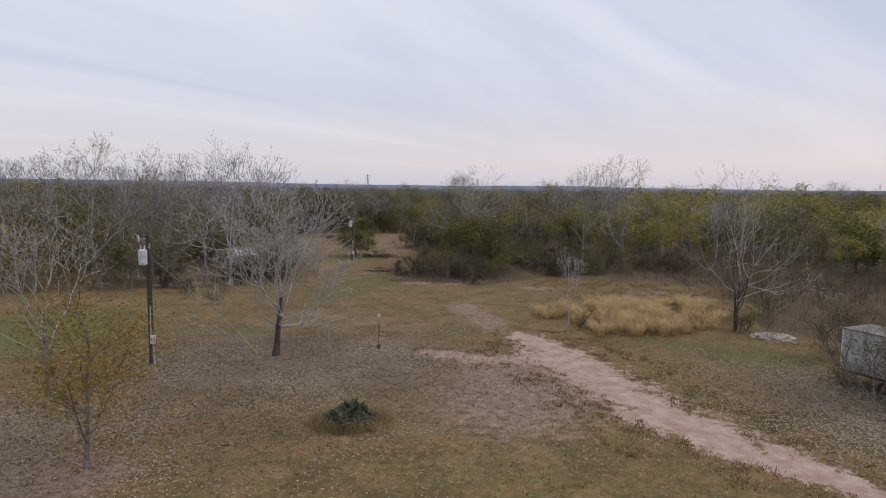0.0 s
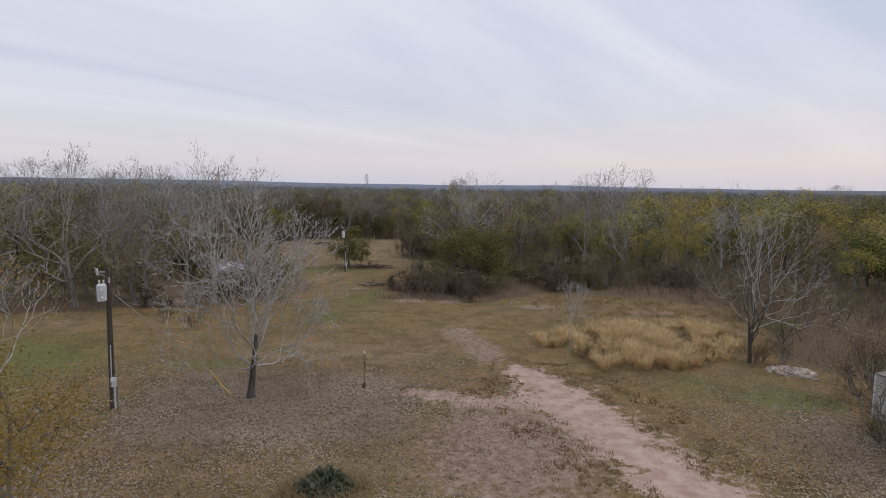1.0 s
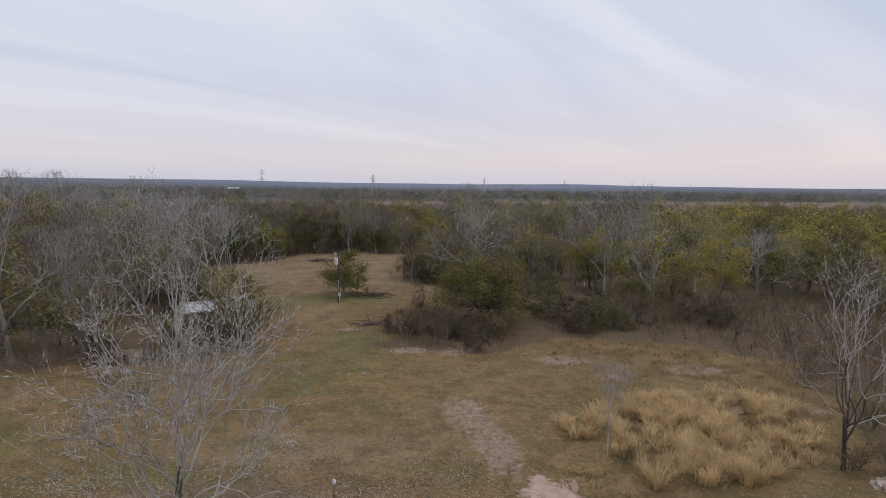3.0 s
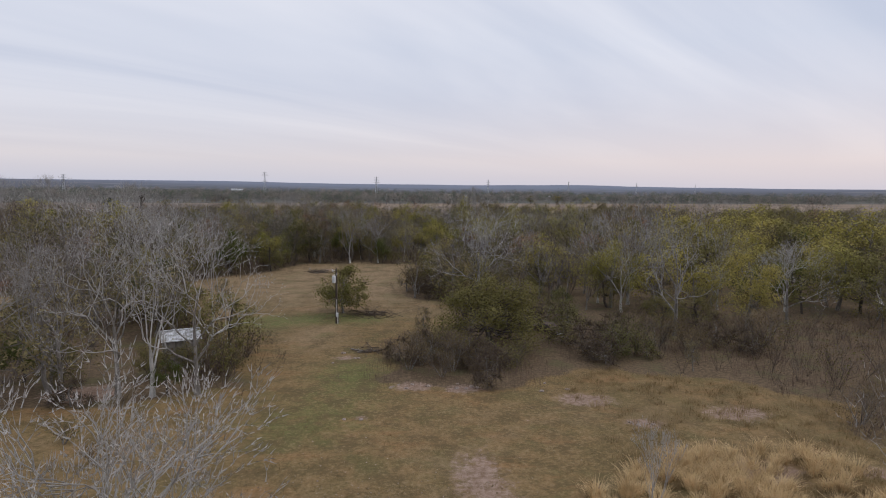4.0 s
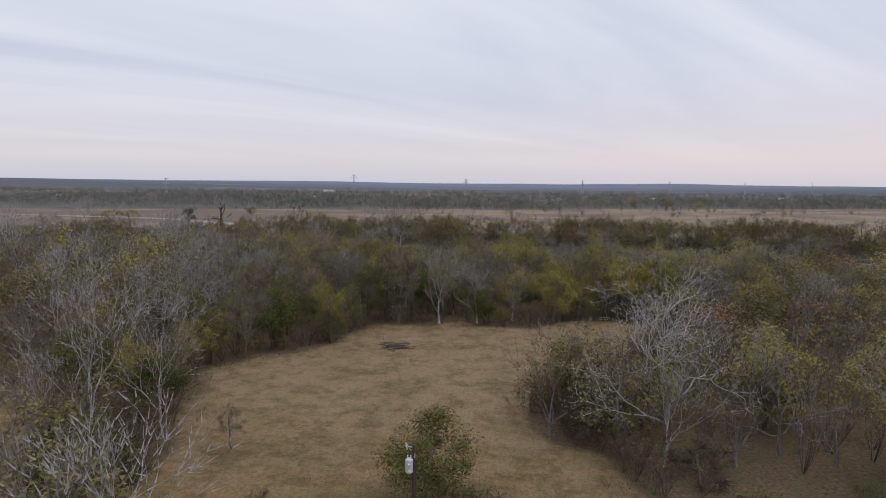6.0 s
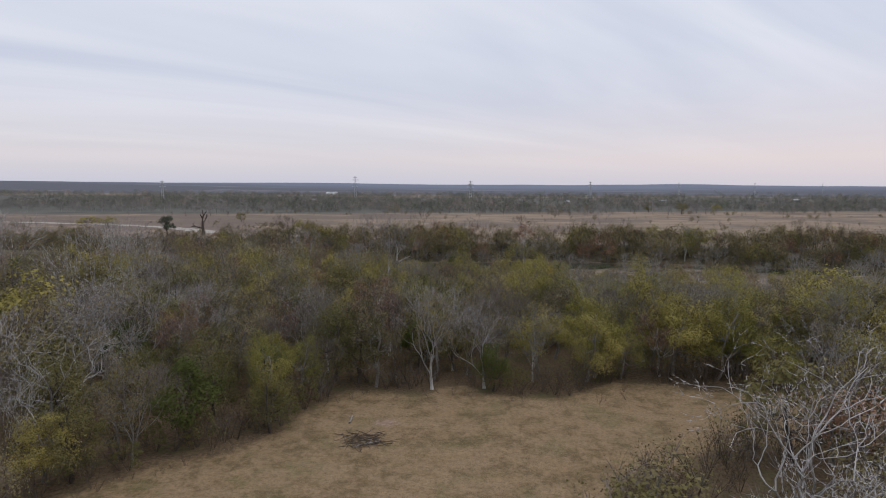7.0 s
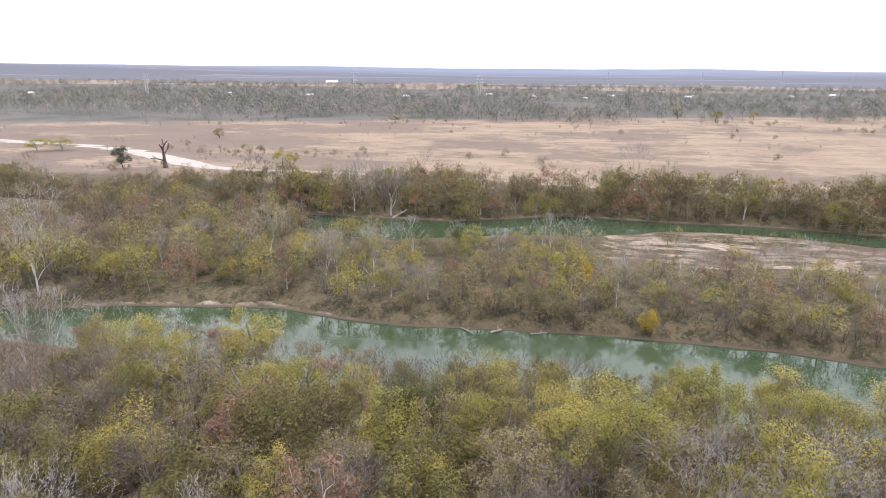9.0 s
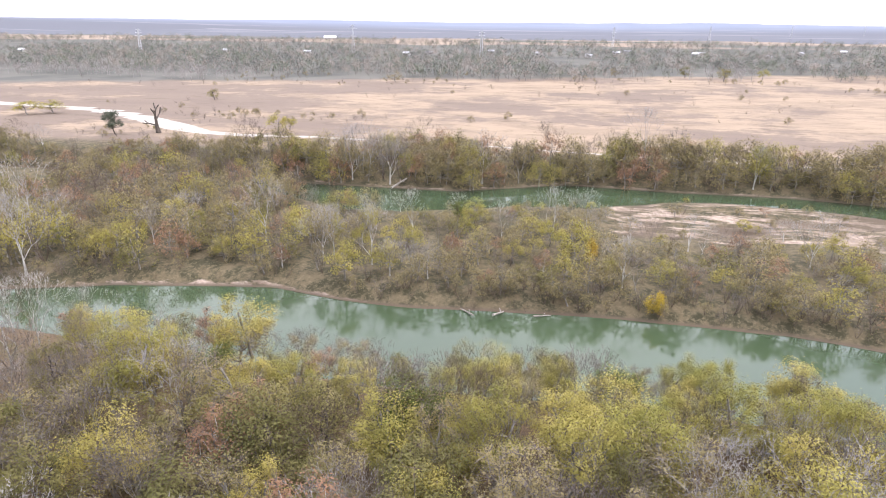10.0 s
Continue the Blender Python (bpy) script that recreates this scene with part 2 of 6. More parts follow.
def puffs(ends, n, radius, size, g, squash=0.8):
    """Leaf blades in rounded clusters, n about each end, facing out of their cluster."""
    ends = np.asarray(ends, float).reshape(-1, 3)
    k = len(ends) * n
    ball = np.repeat(radius * g.uniform(0.65, 1.35, (len(ends), 1)), n, axis=0)
    d = g.normal(0, 1, (k, 3)) + np.array([0, 0, 0.3])
    d /= np.linalg.norm(d, axis=1, keepdims=True)
    far = np.sqrt(g.uniform(0.12, 1.0, (k, 1))) * g.normal(1.0, 0.14, (k, 1))
    c = np.repeat(ends, n, axis=0) + d * far * ball * np.array([1, 1, squash])
    nrm = d * 1.1 + g.normal(0, 0.32, (k, 3)) + np.array([0, 0, 0.5])
    nrm /= np.linalg.norm(nrm, axis=1, keepdims=True)
    a = np.cross(nrm, g.normal(0, 1, (k, 3)))
    a /= np.maximum(np.linalg.norm(a, axis=1, keepdims=True), 1e-6)
    b = np.cross(nrm, a)
    sz = size * g.uniform(0.6, 1.4, (k, 1))
    a, b = a * sz, b * sz * 0.75
    return np.stack([c - a * 0.7 - b, c - a * 0.7 + b, c + a], 1).reshape(-1, 3), threes(k)


def merge(parts):
    """One set of vertices and faces, with a material index, from several."""
    vs, qs, ms, off = [], [], [], 0
    for v, q, m in parts:
        vs.append(v)
        qs.append(np.where(q < 0, -1, q + off))
        ms.append(np.full(len(q), m) if np.isscalar(m) else m)
        off += len(v)
    return np.concatenate(vs), np.concatenate(qs), np.concatenate(ms)


def part(name, me, parent, label="", m=None):
    ob = new(name, me)
    ob.parent = parent
    if m is not None:
        ob.matrix_basis = m
    return tagged(ob, label) if label else ob


def bm_mesh(name, build, mats, bevel=0.0):
    """A mesh from a function that fills a bmesh."""
    bm = bmesh.new()
    build(bm)
    if bevel:
        bmesh.ops.bevel(bm, geom=bm.edges[:], offset=bevel, segments=1, affect="EDGES")
    bmesh.ops.recalc_face_normals(bm, faces=bm.faces[:])
    me = bpy.data.meshes.new(name)
    bm.to_mesh(me)
    bm.free()
    for m in mats if isinstance(mats, (list, tuple)) else [mats]:
        me.materials.append(m)
    return me


def box(bm, x0, y0, z0, x1, y1, z1):
    m = Matrix.Translation(((x0 + x1) / 2, (y0 + y1) / 2, (z0 + z1) / 2)) @ Matrix.Diagonal((x1 - x0, y1 - y0, z1 - z0, 1))
    return bmesh.ops.create_cube(bm, size=1, matrix=m)["verts"]


def rod(bm, p, q, r0, r1=None, sides=8):
    p, q = Vector(p), Vector(q)
    m = Matrix.Translation((p + q) / 2) @ (q - p).to_track_quat("Z", "Y").to_matrix().to_4x4()
    bmesh.ops.create_cone(bm, cap_ends=True, segments=sides, radius1=r0, radius2=r0 if r1 is None else r1, depth=(q - p).length, matrix=m)


# ------------------------------------------------------------ the lie of the land
def near_water(x):
    return 215.5 + 2.2 * np.sin(x / 23.0) - 6.0 * smooth(-5, 30, x)


def far_water(x):
    return np.interp(x, [-400, -122, -102, -70, -55, -39, -3, 24, 37, 300], [214, 231, 237, 242.4, 239.6, 239, 242.2, 241, 238, 225])


def creek_near(x):
    return np.interp(x, [-400, -160, -108, -96, -79, -62, -46, -8, 3, 29, 52, 74, 300], [315, 316, 315, 306, 295, 294, 299, 309, 318, 327, 325, 319, 304])


def creek_far(x):
    return np.interp(x, [-400, -103, -47, -13, 21, 54, 78, 300], [318, 319, 319, 334, 331.5, 332, 328, 312])


WATER = -6.0


def land(x, y):
    x, y = np.asarray(x, float), np.asarray(y, float)
    plain = np.interp(y, [0, 55, 75, 105, 150, 195], [0, 0, -0.5, -1.0, -1.2, -1.5])
    plain = plain + 0.25 * (vnoise(x, y, 14, 1) - 0.5) + 0.08 * (vnoise(x, y, 3.1, 2) - 0.5)
    h1 = -6.9 + (plain + 6.9) * smooth(-2.2, 7.5, near_water(x) - y)
    d2 = np.minimum(y - far_water(x), creek_near(x) - y)
    bars = smooth(-14, 4, x) * smooth(270, 290, y)
    tall = 3.3 - 1.9 * bars + 0.9 * (vnoise(x, y, 9, 4) - 0.5)
    h2 = -6.9 + tall * smooth(-2.6, 3.5 + 3 * vnoise(x, y, 17, 5), d2)
    h3 = -6.9 + (6.9 + 0.5 * (vnoise(x, y, 40, 3) - 0.5)) * smooth(-2, 15, y - creek_far(x))
    h = np.maximum(np.maximum(h1, h2), h3)
    r = np.hypot(x, y - 60)
    ridge = smooth(2900, 4500, r) * (26 + 22 * vnoise(x, y * 0.4, 900, 7) + 6 * vnoise(x, y, 210, 8) + np.clip(-x, -2500, 4000) * 0.004)
    return h + ridge


def line_dist(x, y, pts):
    """Distance on the plan from a line of points with widths (x, y, half width), as a share of the width."""
    best = np.full(np.shape(x), 9.0)
    for (ax, ay, aw), (bx, by, bw) in zip(pts[:-1], pts[1:]):
        dx, dy = bx - ax, by - ay
        t = np.clip(((x - ax) * dx + (y - ay) * dy) / (dx * dx + dy * dy), 0, 1)
        best = np.minimum(best, np.hypot(x - ax - t * dx, y - ay - t * dy) / (aw + t * (bw - aw)))
    return best


def inside(x, y, poly):
    x, y = np.asarray(x, float), np.asarray(y, float)
    hit = np.zeros(x.shape, bool)
    for (ax, ay), (bx, by) in zip(poly, poly[1:] + poly[:1]):
        cross = ((ay > y) != (by > y)) & (x < (bx - ax) * (y - ay) / (by - ay + 1e-9) + ax)
        hit ^= cross
    return hit


TRACK = [(20, 17, 0.3), (17.2, 22, 0.6), (15, 25.2, 1.2), (12, 29.8, 2.1), (9.6, 35.4, 2.2), (8.2, 40.9, 2.4), (6.9, 45.5, 1.5), (6.0, 47.6, 0.6)]
SIDE_TRACK = [(-0.6, 41.9, 0.7), (3, 40.4, 1.2), (8, 40, 1.8)]
ROAD = [(-420, 440, 5), (-320, 428, 5), (-283, 427, 5), (-235, 412, 5.5), (-205, 396, 6), (-178, 378, 6.5), (-160, 368, 3.5), (-141, 365.5, 2.6), (-116, 368, 2.0), (-60, 366, 1.2), (14, 358, 1.0), (60, 353, 1.0), (180, 342, 1.0)]
YARD = [(-90, -60), (-70, 40), (-43, 61), (-27, 66), (-18, 72), (-19.5, 84), (-28, 90), (-37, 98), (-39, 111), (-47, 126), (-46, 135), (-37, 148), (-33, 161), (-20, 163.5),
        (-6, 162), (4, 171), (24, 171), (30, 164), (6, 150), (-4, 138), (-8, 127), (-2.5, 116), (3, 106), (-0.5, 95), (-4.5, 84), (-4.5, 77), (3, 73), (14, 79), (24, 77), (33, 70), (30, 60), (27, 50), (29, 42), (23, 30), (28, 10), (80, -60)]
FAR_MEADOW = [(-110, 96), (-62, 99), (-52, 106), (-56, 116), (-100, 112)]
TALL_GRASS = [(8.4, 54), (10.4, 50), (11.8, 45.8), (17, 47.2), (21.6, 49.2), (24.6, 53), (25.5, 60), (21.6, 61.6), (13.6, 58.5)]

xs = np.unique(np.concatenate([np.linspace(-125, -32, 56), np.linspace(-31.4, 31.4, 106), np.linspace(32, 95, 38), -135 - np.geomspace(3, 4600, 44), 110 + np.geomspace(3, 4600, 44)]))
ys = np.unique(np.concatenate([np.linspace(5, 13, 6), np.linspace(13.6, 79, 110), np.linspace(79.6, 352, 166), 5 - np.geomspace(3, 4600, 26), 352 + np.geomspace(3, 4500, 70)]))
gx, gy = np.meshgrid(xs, ys)
gx, gy = gx.ravel(), gy.ravel()
gz = land(gx, gy)
nx, ny = len(xs), len(ys)
i = np.arange(nx * ny).reshape(ny, nx)
quads = np.stack([i[:-1, :-1], i[:-1, 1:], i[1:, 1:], i[1:, :-1]], -1).reshape(-1, 4)


def ramp(d):
    return np.clip(1.0 - d / 2.0, 0, 1)


ch_track = np.maximum(ramp(line_dist(gx, gy, TRACK)), ramp(line_dist(gx, gy, SIDE_TRACK)))
worn = np.exp(-((gx - 4.2) / 5.5) ** 2 - ((gy - 34.0) / 7.5) ** 2) * 0.75 + 0.5 * np.exp(-((gx - 19) / 4) ** 2 - ((gy - 19) / 5) ** 2) + 0.5 * np.exp(-((gx + 14) / 4) ** 2 - ((gy - 21) / 3) ** 2) + 0.6 * np.exp(-((gx - 4.6) / 1.9) ** 2 - ((gy - 50.5) / 4) ** 2) + 0.6 * np.exp(-((gx - 2.6) / 2.2) ** 2 - ((gy - 57) / 5) ** 2)
for bx, by, bw in ((-2.2, 73.5, 2.2), (2.0, 73.0, 2.2), (15.3, 65.8, 1.8), (-9.9, 82.5, 1.6), (-5.6, 65.6, 0.8), (-29, 70, 4.0), (25.2, 46.6, 1.5), (20, 58, 3), (23, 68, 3), (12, 71, 3), (-13.5, 24.5, 3.5), (27, 58, 1.6), (-26, 152, 2.0)):
    worn = np.maximum(worn, 0.78 * np.exp(-((gx - bx) / bw) ** 2 - ((gy - by) / (bw * 0.7)) ** 2))
ch_litter = np.exp(-((gx + 8) / 9) ** 4 - ((gy - 40) / 6.5) ** 4) + np.exp(-((gx + 19) / 6) ** 2 - ((gy - 27) / 6) ** 2) + np.exp(-((gx - 22) / 4.5) ** 2 - ((gy - 33) / 7) ** 2)
open_ground = inside(gx + 5 * (vnoise(gx, gy, 5, 21) - 0.5), gy + 5 * (vnoise(gx, gy, 5, 22) - 0.5), YARD) | inside(gx, gy, FAR_MEADOW)
ch_wood = np.where((gy < 216) & ~open_ground, 1.0, 0.0).reshape(ny, nx)
for _ in range(3):
    ch_wood[1:-1, 1:-1] = (2 * ch_wood[1:-1, 1:-1] + ch_wood[:-2, 1:-1] + ch_wood[2:, 1:-1] + ch_wood[1:-1, :-2] + ch_wood[1:-1, 2:]) / 6
ch_wood = ch_wood.ravel()
d_shore = np.minimum(np.abs(gy - far_water(gx)), np.abs(gy - creek_near(gx)))
ch_sand = np.where(gz > -6.6, smooth(-4.6, -5.6, gz), 1.0) * smooth(225, 232, gy) * np.where(gy < 262, 0.2 + 0.42 * smooth(-42, -54, gx) * smooth(-118, -104, gx), 0.55)
ch_sand = np.maximum(ch_sand, 0.50 * smooth(-16, 2, gx) * smooth(272, 292, gy) * (gy < creek_near(gx) + 3))
ch_road = ramp(line_dist(gx, gy, ROAD))
ch_field = smooth(338, 350, gy - (creek_far(gx) - 319))


def spot(cx, cy, rx, ry, p=2):
    return np.exp(-np.abs((gx - cx) / rx) ** p - np.abs((gy - cy) / ry) ** p)


ch_gold = 0.95 * spot(-8, 50.5, 9, 3.2) + 0.45 * spot(2, 58, 6, 8) + smooth(108, 124, gy) * (gy < 176) + 0.45 * spot(14, 68, 13, 5) + 0.6 * spot(-30, 58, 9, 4) + 0.8 * spot(-15, 92, 4, 9) + 0.5 * spot(-1, 31, 5, 5)
ch_green = spot(-24, 99, 6, 6) + spot(-13, 102, 7, 4.5) + 0.5 * spot(-9.5, 64, 7, 8) + 0.2 * spot(1, 70, 17, 8) + 1.1 * spot(22.5, 41.3, 2.6, 1.8) + 0.7 * spot(18.5, 43, 5.5, 3.6) + 0.8 * spot(0, 120, 6, 8) + 1.1 * spot(-30, 46, 9, 9) + 0.5 * spot(4, 24.5, 7, 4) + 0.7 * spot(-8, 78, 5, 6) + 0.7 * spot(-14, 47, 4, 2)


def ground_material():
    k = Nodes("ground_cover")

    def attr(name):
        n = k.n.new("ShaderNodeAttribute")
        n.attribute_name = name
        s = k.n.new("ShaderNodeSeparateColor")
        k.l.new(n.outputs["Color"], s.inputs[0])
        return s.outputs[0], s.outputs[1], s.outputs[2]

    track, litter, sand = attr("cover_a")
    road, field, wood = attr("cover_b")
    gold, green, bare = attr("cover_c")
    big, mid_n, fine, grit = k.noise(0.11, 4), k.noise(0.55, 5, 0.6), k.noise(3.2, 5, 0.65), k.noise(14, 4, 0.7)
    col = k.mix(k.step(k.math("ADD", k.math("MULTIPLY", mid_n, 0.6), k.math("MULTIPLY", big, 0.4)), 0.38, 0.62), (0.118, 0.086, 0.033), (0.216, 0.136, 0.06))
    col = k.mix(k.math("MULTIPLY", k.step(k.noise(5.0, 6, 0.75), 0.42, 0.62), 0.45), col, (0.29, 0.192, 0.098))
    col = k.mix(k.math("MULTIPLY", k.step(k.noise(0.16, 6, 0.65), 0.50, 0.64), 0.55), col, (0.10, 0.094, 0.034))
    col = k.mix(k.math("MULTIPLY", k.step(k.noise(0.23, 6, 0.7, None, (0.6, 1.5, 1)), 0.52, 0.66), 0.6), col, (0.265, 0.142, 0.064))
    gold_f = k.step(k.math("ADD", gold, k.math("MULTIPLY", k.noise(0.42, 6, 0.7), 1.2)), 0.85, 1.45)
    col = k.mix(k.math("MULTIPLY", gold_f, 0.8), col, k.mix(fine, (0.18, 0.115, 0.06), (0.315, 0.222, 0.13)))
    mow = k.noise(0.55, 6, 0.7, None, (0.7, 1.2, 1))
    col = k.mix(k.math("MULTIPLY", k.math("MULTIPLY", gold, k.step(mow, 0.42, 0.62)), 0.5), col, (0.29, 0.205, 0.115))
    col = k.mix(k.math("MULTIPLY", k.math("MULTIPLY", gold, k.step(k.noise(0.22, 6, 0.65), 0.50, 0.64)), 0.7), col, (0.11, 0.105, 0.038))
    at = k.n.new("ShaderNodeSeparateXYZ")
    k.l.new(k.n.new("ShaderNodeNewGeometry").outputs["Position"], at.inputs[0])
    mown = k.math("MULTIPLY", k.step(k.math("ADD", at.outputs[1], k.math("MULTIPLY", k.noise(0.06, 4), 40.0)), 112, 130), k.step(k.noise(0.5, 7, 0.72, None, (0.5, 1.6, 1)), 0.36, 0.58))
    col = k.mix(k.math("MULTIPLY", mown, 0.42), col, k.mix(fine, (0.235, 0.158, 0.095), (0.37, 0.272, 0.178)))
    green_f = k.step(k.math("ADD", green, k.math("MULTIPLY", k.noise(0.9, 6, 0.75), 1.0)), 0.75, 1.4)
    col = k.mix(k.math("MULTIPLY", green_f, 0.85), col, k.mix(grit, (0.082, 0.097, 0.028), (0.155, 0.166, 0.052)))
    spots = k.n.new("ShaderNodeTexVoronoi")
    spots.inputs["Scale"].default_value = 10.0
    k.l.new(k.n.new("ShaderNodeNewGeometry").outputs["Position"], spots.inputs["Vector"])
    rnd = k.n.new("ShaderNodeSeparateColor")
    k.l.new(spots.outputs["Color"], rnd.inputs[0])
    fallen = k.mix(rnd.outputs[0], (0.135, 0.098, 0.072), (0.31, 0.245, 0.195))
    col = k.mix(k.math("MULTIPLY", k.step(k.math("ADD", litter, k.math("MULTIPLY", k.noise(0.8, 6, 0.7), 0.9)), 0.7, 1.3), 0.75), col, fallen)
    speck = k.noise(16.0, 6, 0.8)
    col = k.mix(k.math("MULTIPLY", k.step(speck, 0.50, 0.62), 0.45), col, (0.06, 0.046, 0.026))
    col = k.mix(k.math("MULTIPLY", k.step(grit, 0.58, 0.70), 0.5), col, (0.31, 0.235, 0.15))
    patchy = k.noise(0.40, 7, 0.72)
    col = k.mix(k.math("MULTIPLY", k.step(patchy, 0.47, 0.62), 0.6), col, (0.096, 0.068, 0.032))
    tuft = k.noise(3.0, 5, 0.8)
    col = k.mix(k.math("MULTIPLY", k.step(tuft, 0.50, 0.58), 0.4), col, (0.08, 0.06, 0.026))
    col = k.mix(k.math("MULTIPLY", k.step(tuft, 0.45, 0.38), 0.4), col, (0.31, 0.225, 0.125))
    clay = k.mix(k.step(k.noise(1.1, 6, 0.7), 0.3, 0.7), (0.31, 0.195, 0.152), (0.46, 0.34, 0.28))
    tf = k.math("ADD", track, k.math("ADD", k.math("MULTIPLY", k.noise(0.6, 6, 0.75), 2.2), k.math("MULTIPLY", k.noise(2.6, 5, 0.75), 1.3)))
    col = k.mix(k.step(tf, 2.18, 2.42), col, clay)
    floor_col = k.mix(k.step(fine, 0.35, 0.65), (0.08, 0.056, 0.034), (0.158, 0.11, 0.066))
    floor_col = k.mix(k.math("MULTIPLY", k.step(k.noise(0.2, 6, 0.7), 0.5, 0.64), 0.6), floor_col, (0.085, 0.085, 0.035))
    col = k.mix(k.step(k.math("ADD", wood, k.math("MULTIPLY", k.noise(0.6, 6, 0.7), 1.0)), 0.75, 1.15), col, floor_col)
    earth = k.mix(k.step(k.noise(2.2, 6, 0.75), 0.35, 0.65), (0.185, 0.115, 0.083), (0.33, 0.24, 0.19))
    ef = k.math("ADD", bare, k.math("ADD", k.math("MULTIPLY", k.noise(1.1, 6, 0.75), 0.9), k.math("MULTIPLY", k.noise(6.0, 4, 0.7), 0.5)))
    col = k.mix(k.math("MULTIPLY", k.step(ef, 1.02, 1.30), 0.85), col, earth)
    isle = k.mix(k.step(k.noise(0.35, 6, 0.7), 0.4, 0.62), (0.045, 0.042, 0.024), (0.12, 0.095, 0.058))
    isle = k.mix(k.math("MULTIPLY", k.step(k.noise(1.6, 5, 0.7), 0.5, 0.64), 0.6), isle, (0.17, 0.135, 0.085))
    py_ = k.n.new("ShaderNodeSeparateXYZ")
    k.l.new(k.n.new("ShaderNodeNewGeometry").outputs["Position"], py_.inputs[0])
    col = k.mix(k.step(py_.outputs[1], 222, 228), col, isle)
    # beyond the river: rank dry grass, then wide tan fields
    far_grass = k.mix(k.step(k.noise(0.035, 7, 0.75, None, (0.6, 1.1, 1)), 0.42, 0.62), (0.272, 0.205, 0.145), (0.21, 0.158, 0.115))
    far_grass = k.mix(k.math("MULTIPLY", k.step(k.math("ADD", k.noise(0.013, 8, 0.74, None, (0.8, 1.1, 1)), k.math("MULTIPLY", k.step(py_.outputs[0], -60, -190), 0.07)), 0.48, 0.56), 0.75), far_grass, (0.13, 0.10, 0.085))
    far_grass = k.mix(k.math("MULTIPLY", k.step(k.noise(0.09, 7, 0.78, None, (0.5, 1.6, 1)), 0.53, 0.62), 0.6), far_grass, (0.115, 0.085, 0.06))
    far_grass = k.mix(k.math("MULTIPLY", k.step(fine, 0.5, 0.8), 0.3), far_grass, (0.30, 0.23, 0.145))
    col = k.mix(field, col, far_grass)
    pos = k.n.new("ShaderNodeSeparateXYZ")
    k.l.new(k.n.new("ShaderNodeNewGeometry").outputs["Position"], pos.inputs[0])
    wob = k.math("ADD", pos.outputs[1], k.math("MULTIPLY", k.noise(0.004, 3), 500.0))
    near_wob = k.math("ADD", pos.outputs[1], k.math("MULTIPLY", k.noise(0.02, 4), 60.0))
    wobx = k.math("ADD", near_wob, k.math("MULTIPLY", pos.outputs[0], -0.35))
    col = k.mix(k.step(wobx, 690, 725), col, k.mix(k.step(k.noise(0.02, 4), 0.4, 0.6), (0.085, 0.084, 0.074), (0.12, 0.113, 0.098)))
    col = k.mix(k.math("MULTIPLY", k.step(wob, 1650, 1700), k.step(k.noise(0.0025, 2, 0.5, None, (0.5, 1, 1)), 0.42, 0.5)), col, (0.26, 0.20, 0.15))
    # far plain and ridge: aerial haze painted in as blue-grey base colour
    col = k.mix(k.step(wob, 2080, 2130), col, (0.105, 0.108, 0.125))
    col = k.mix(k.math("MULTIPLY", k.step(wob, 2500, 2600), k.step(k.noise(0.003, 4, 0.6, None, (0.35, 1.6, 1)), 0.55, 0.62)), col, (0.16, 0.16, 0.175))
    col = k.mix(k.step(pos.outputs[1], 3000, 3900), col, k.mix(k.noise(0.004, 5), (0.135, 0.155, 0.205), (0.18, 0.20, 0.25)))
    bar = k.mix(k.step(k.noise(0.5, 7, 0.75), 0.35, 0.65), (0.19, 0.14, 0.105), (0.37, 0.295, 0.24))
    col = k.mix(k.step(k.math("ADD", sand, k.math("MULTIPLY", k.noise(0.16, 7, 0.75, None, (0.5, 1.6, 1)), 1.4)), 1.18, 1.34), col, bar)
    wet = k.step(pos.outputs[2], -5.45, -5.95)
    col = k.mix(k.math("MULTIPLY", wet, k.step(pos.outputs[1], 190, 205)), col, (0.10, 0.075, 0.055))
    col = k.mix(k.step(k.math("ADD", road, k.math("MULTIPLY", k.noise(0.35, 4), 0.25)), 0.58, 0.7), col, k.mix(fine, (0.31, 0.28, 0.24), (0.42, 0.385, 0.34)))
    relief = k.math("ADD", k.math("MULTIPLY", fine, 0.6), k.math("MULTIPLY", grit, 0.4))
    return k.finish(col, 0.95, 0.0, k.bump(relief, 0.35, 0.03), 0.15)


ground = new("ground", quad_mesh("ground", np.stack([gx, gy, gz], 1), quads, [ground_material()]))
for name, chans in (("cover_a", (ch_track, ch_litter, ch_sand)), ("cover_b", (ch_road, ch_field, ch_wood)), ("cover_c", (ch_gold, ch_green, worn))):
    layer = ground.data.color_attributes.new(name, "FLOAT_COLOR", "POINT")
    layer.data.foreach_set("color", np.stack([*(np.clip(c, 0, 1) for c in chans), np.ones(len(gx))], 1).astype(np.float32).ravel())
tagged(ground, "dry winter grass, clay track, woodland floor, tan fields and haze-tinted distance", "ground", kind="structure")


def water_material():
    k = Nodes("river_water")
    depth = k.noise(0.03, 3)
    col = k.mix(depth, (0.034, 0.054, 0.027), (0.05, 0.074, 0.039))
    ripple = k.noise(1.3, 4, 0.6, None, (0.6, 1.4, 1))
    return k.finish(col, 0.04, 0.0, k.bump(ripple, 0.035, 0.05), 0.5)


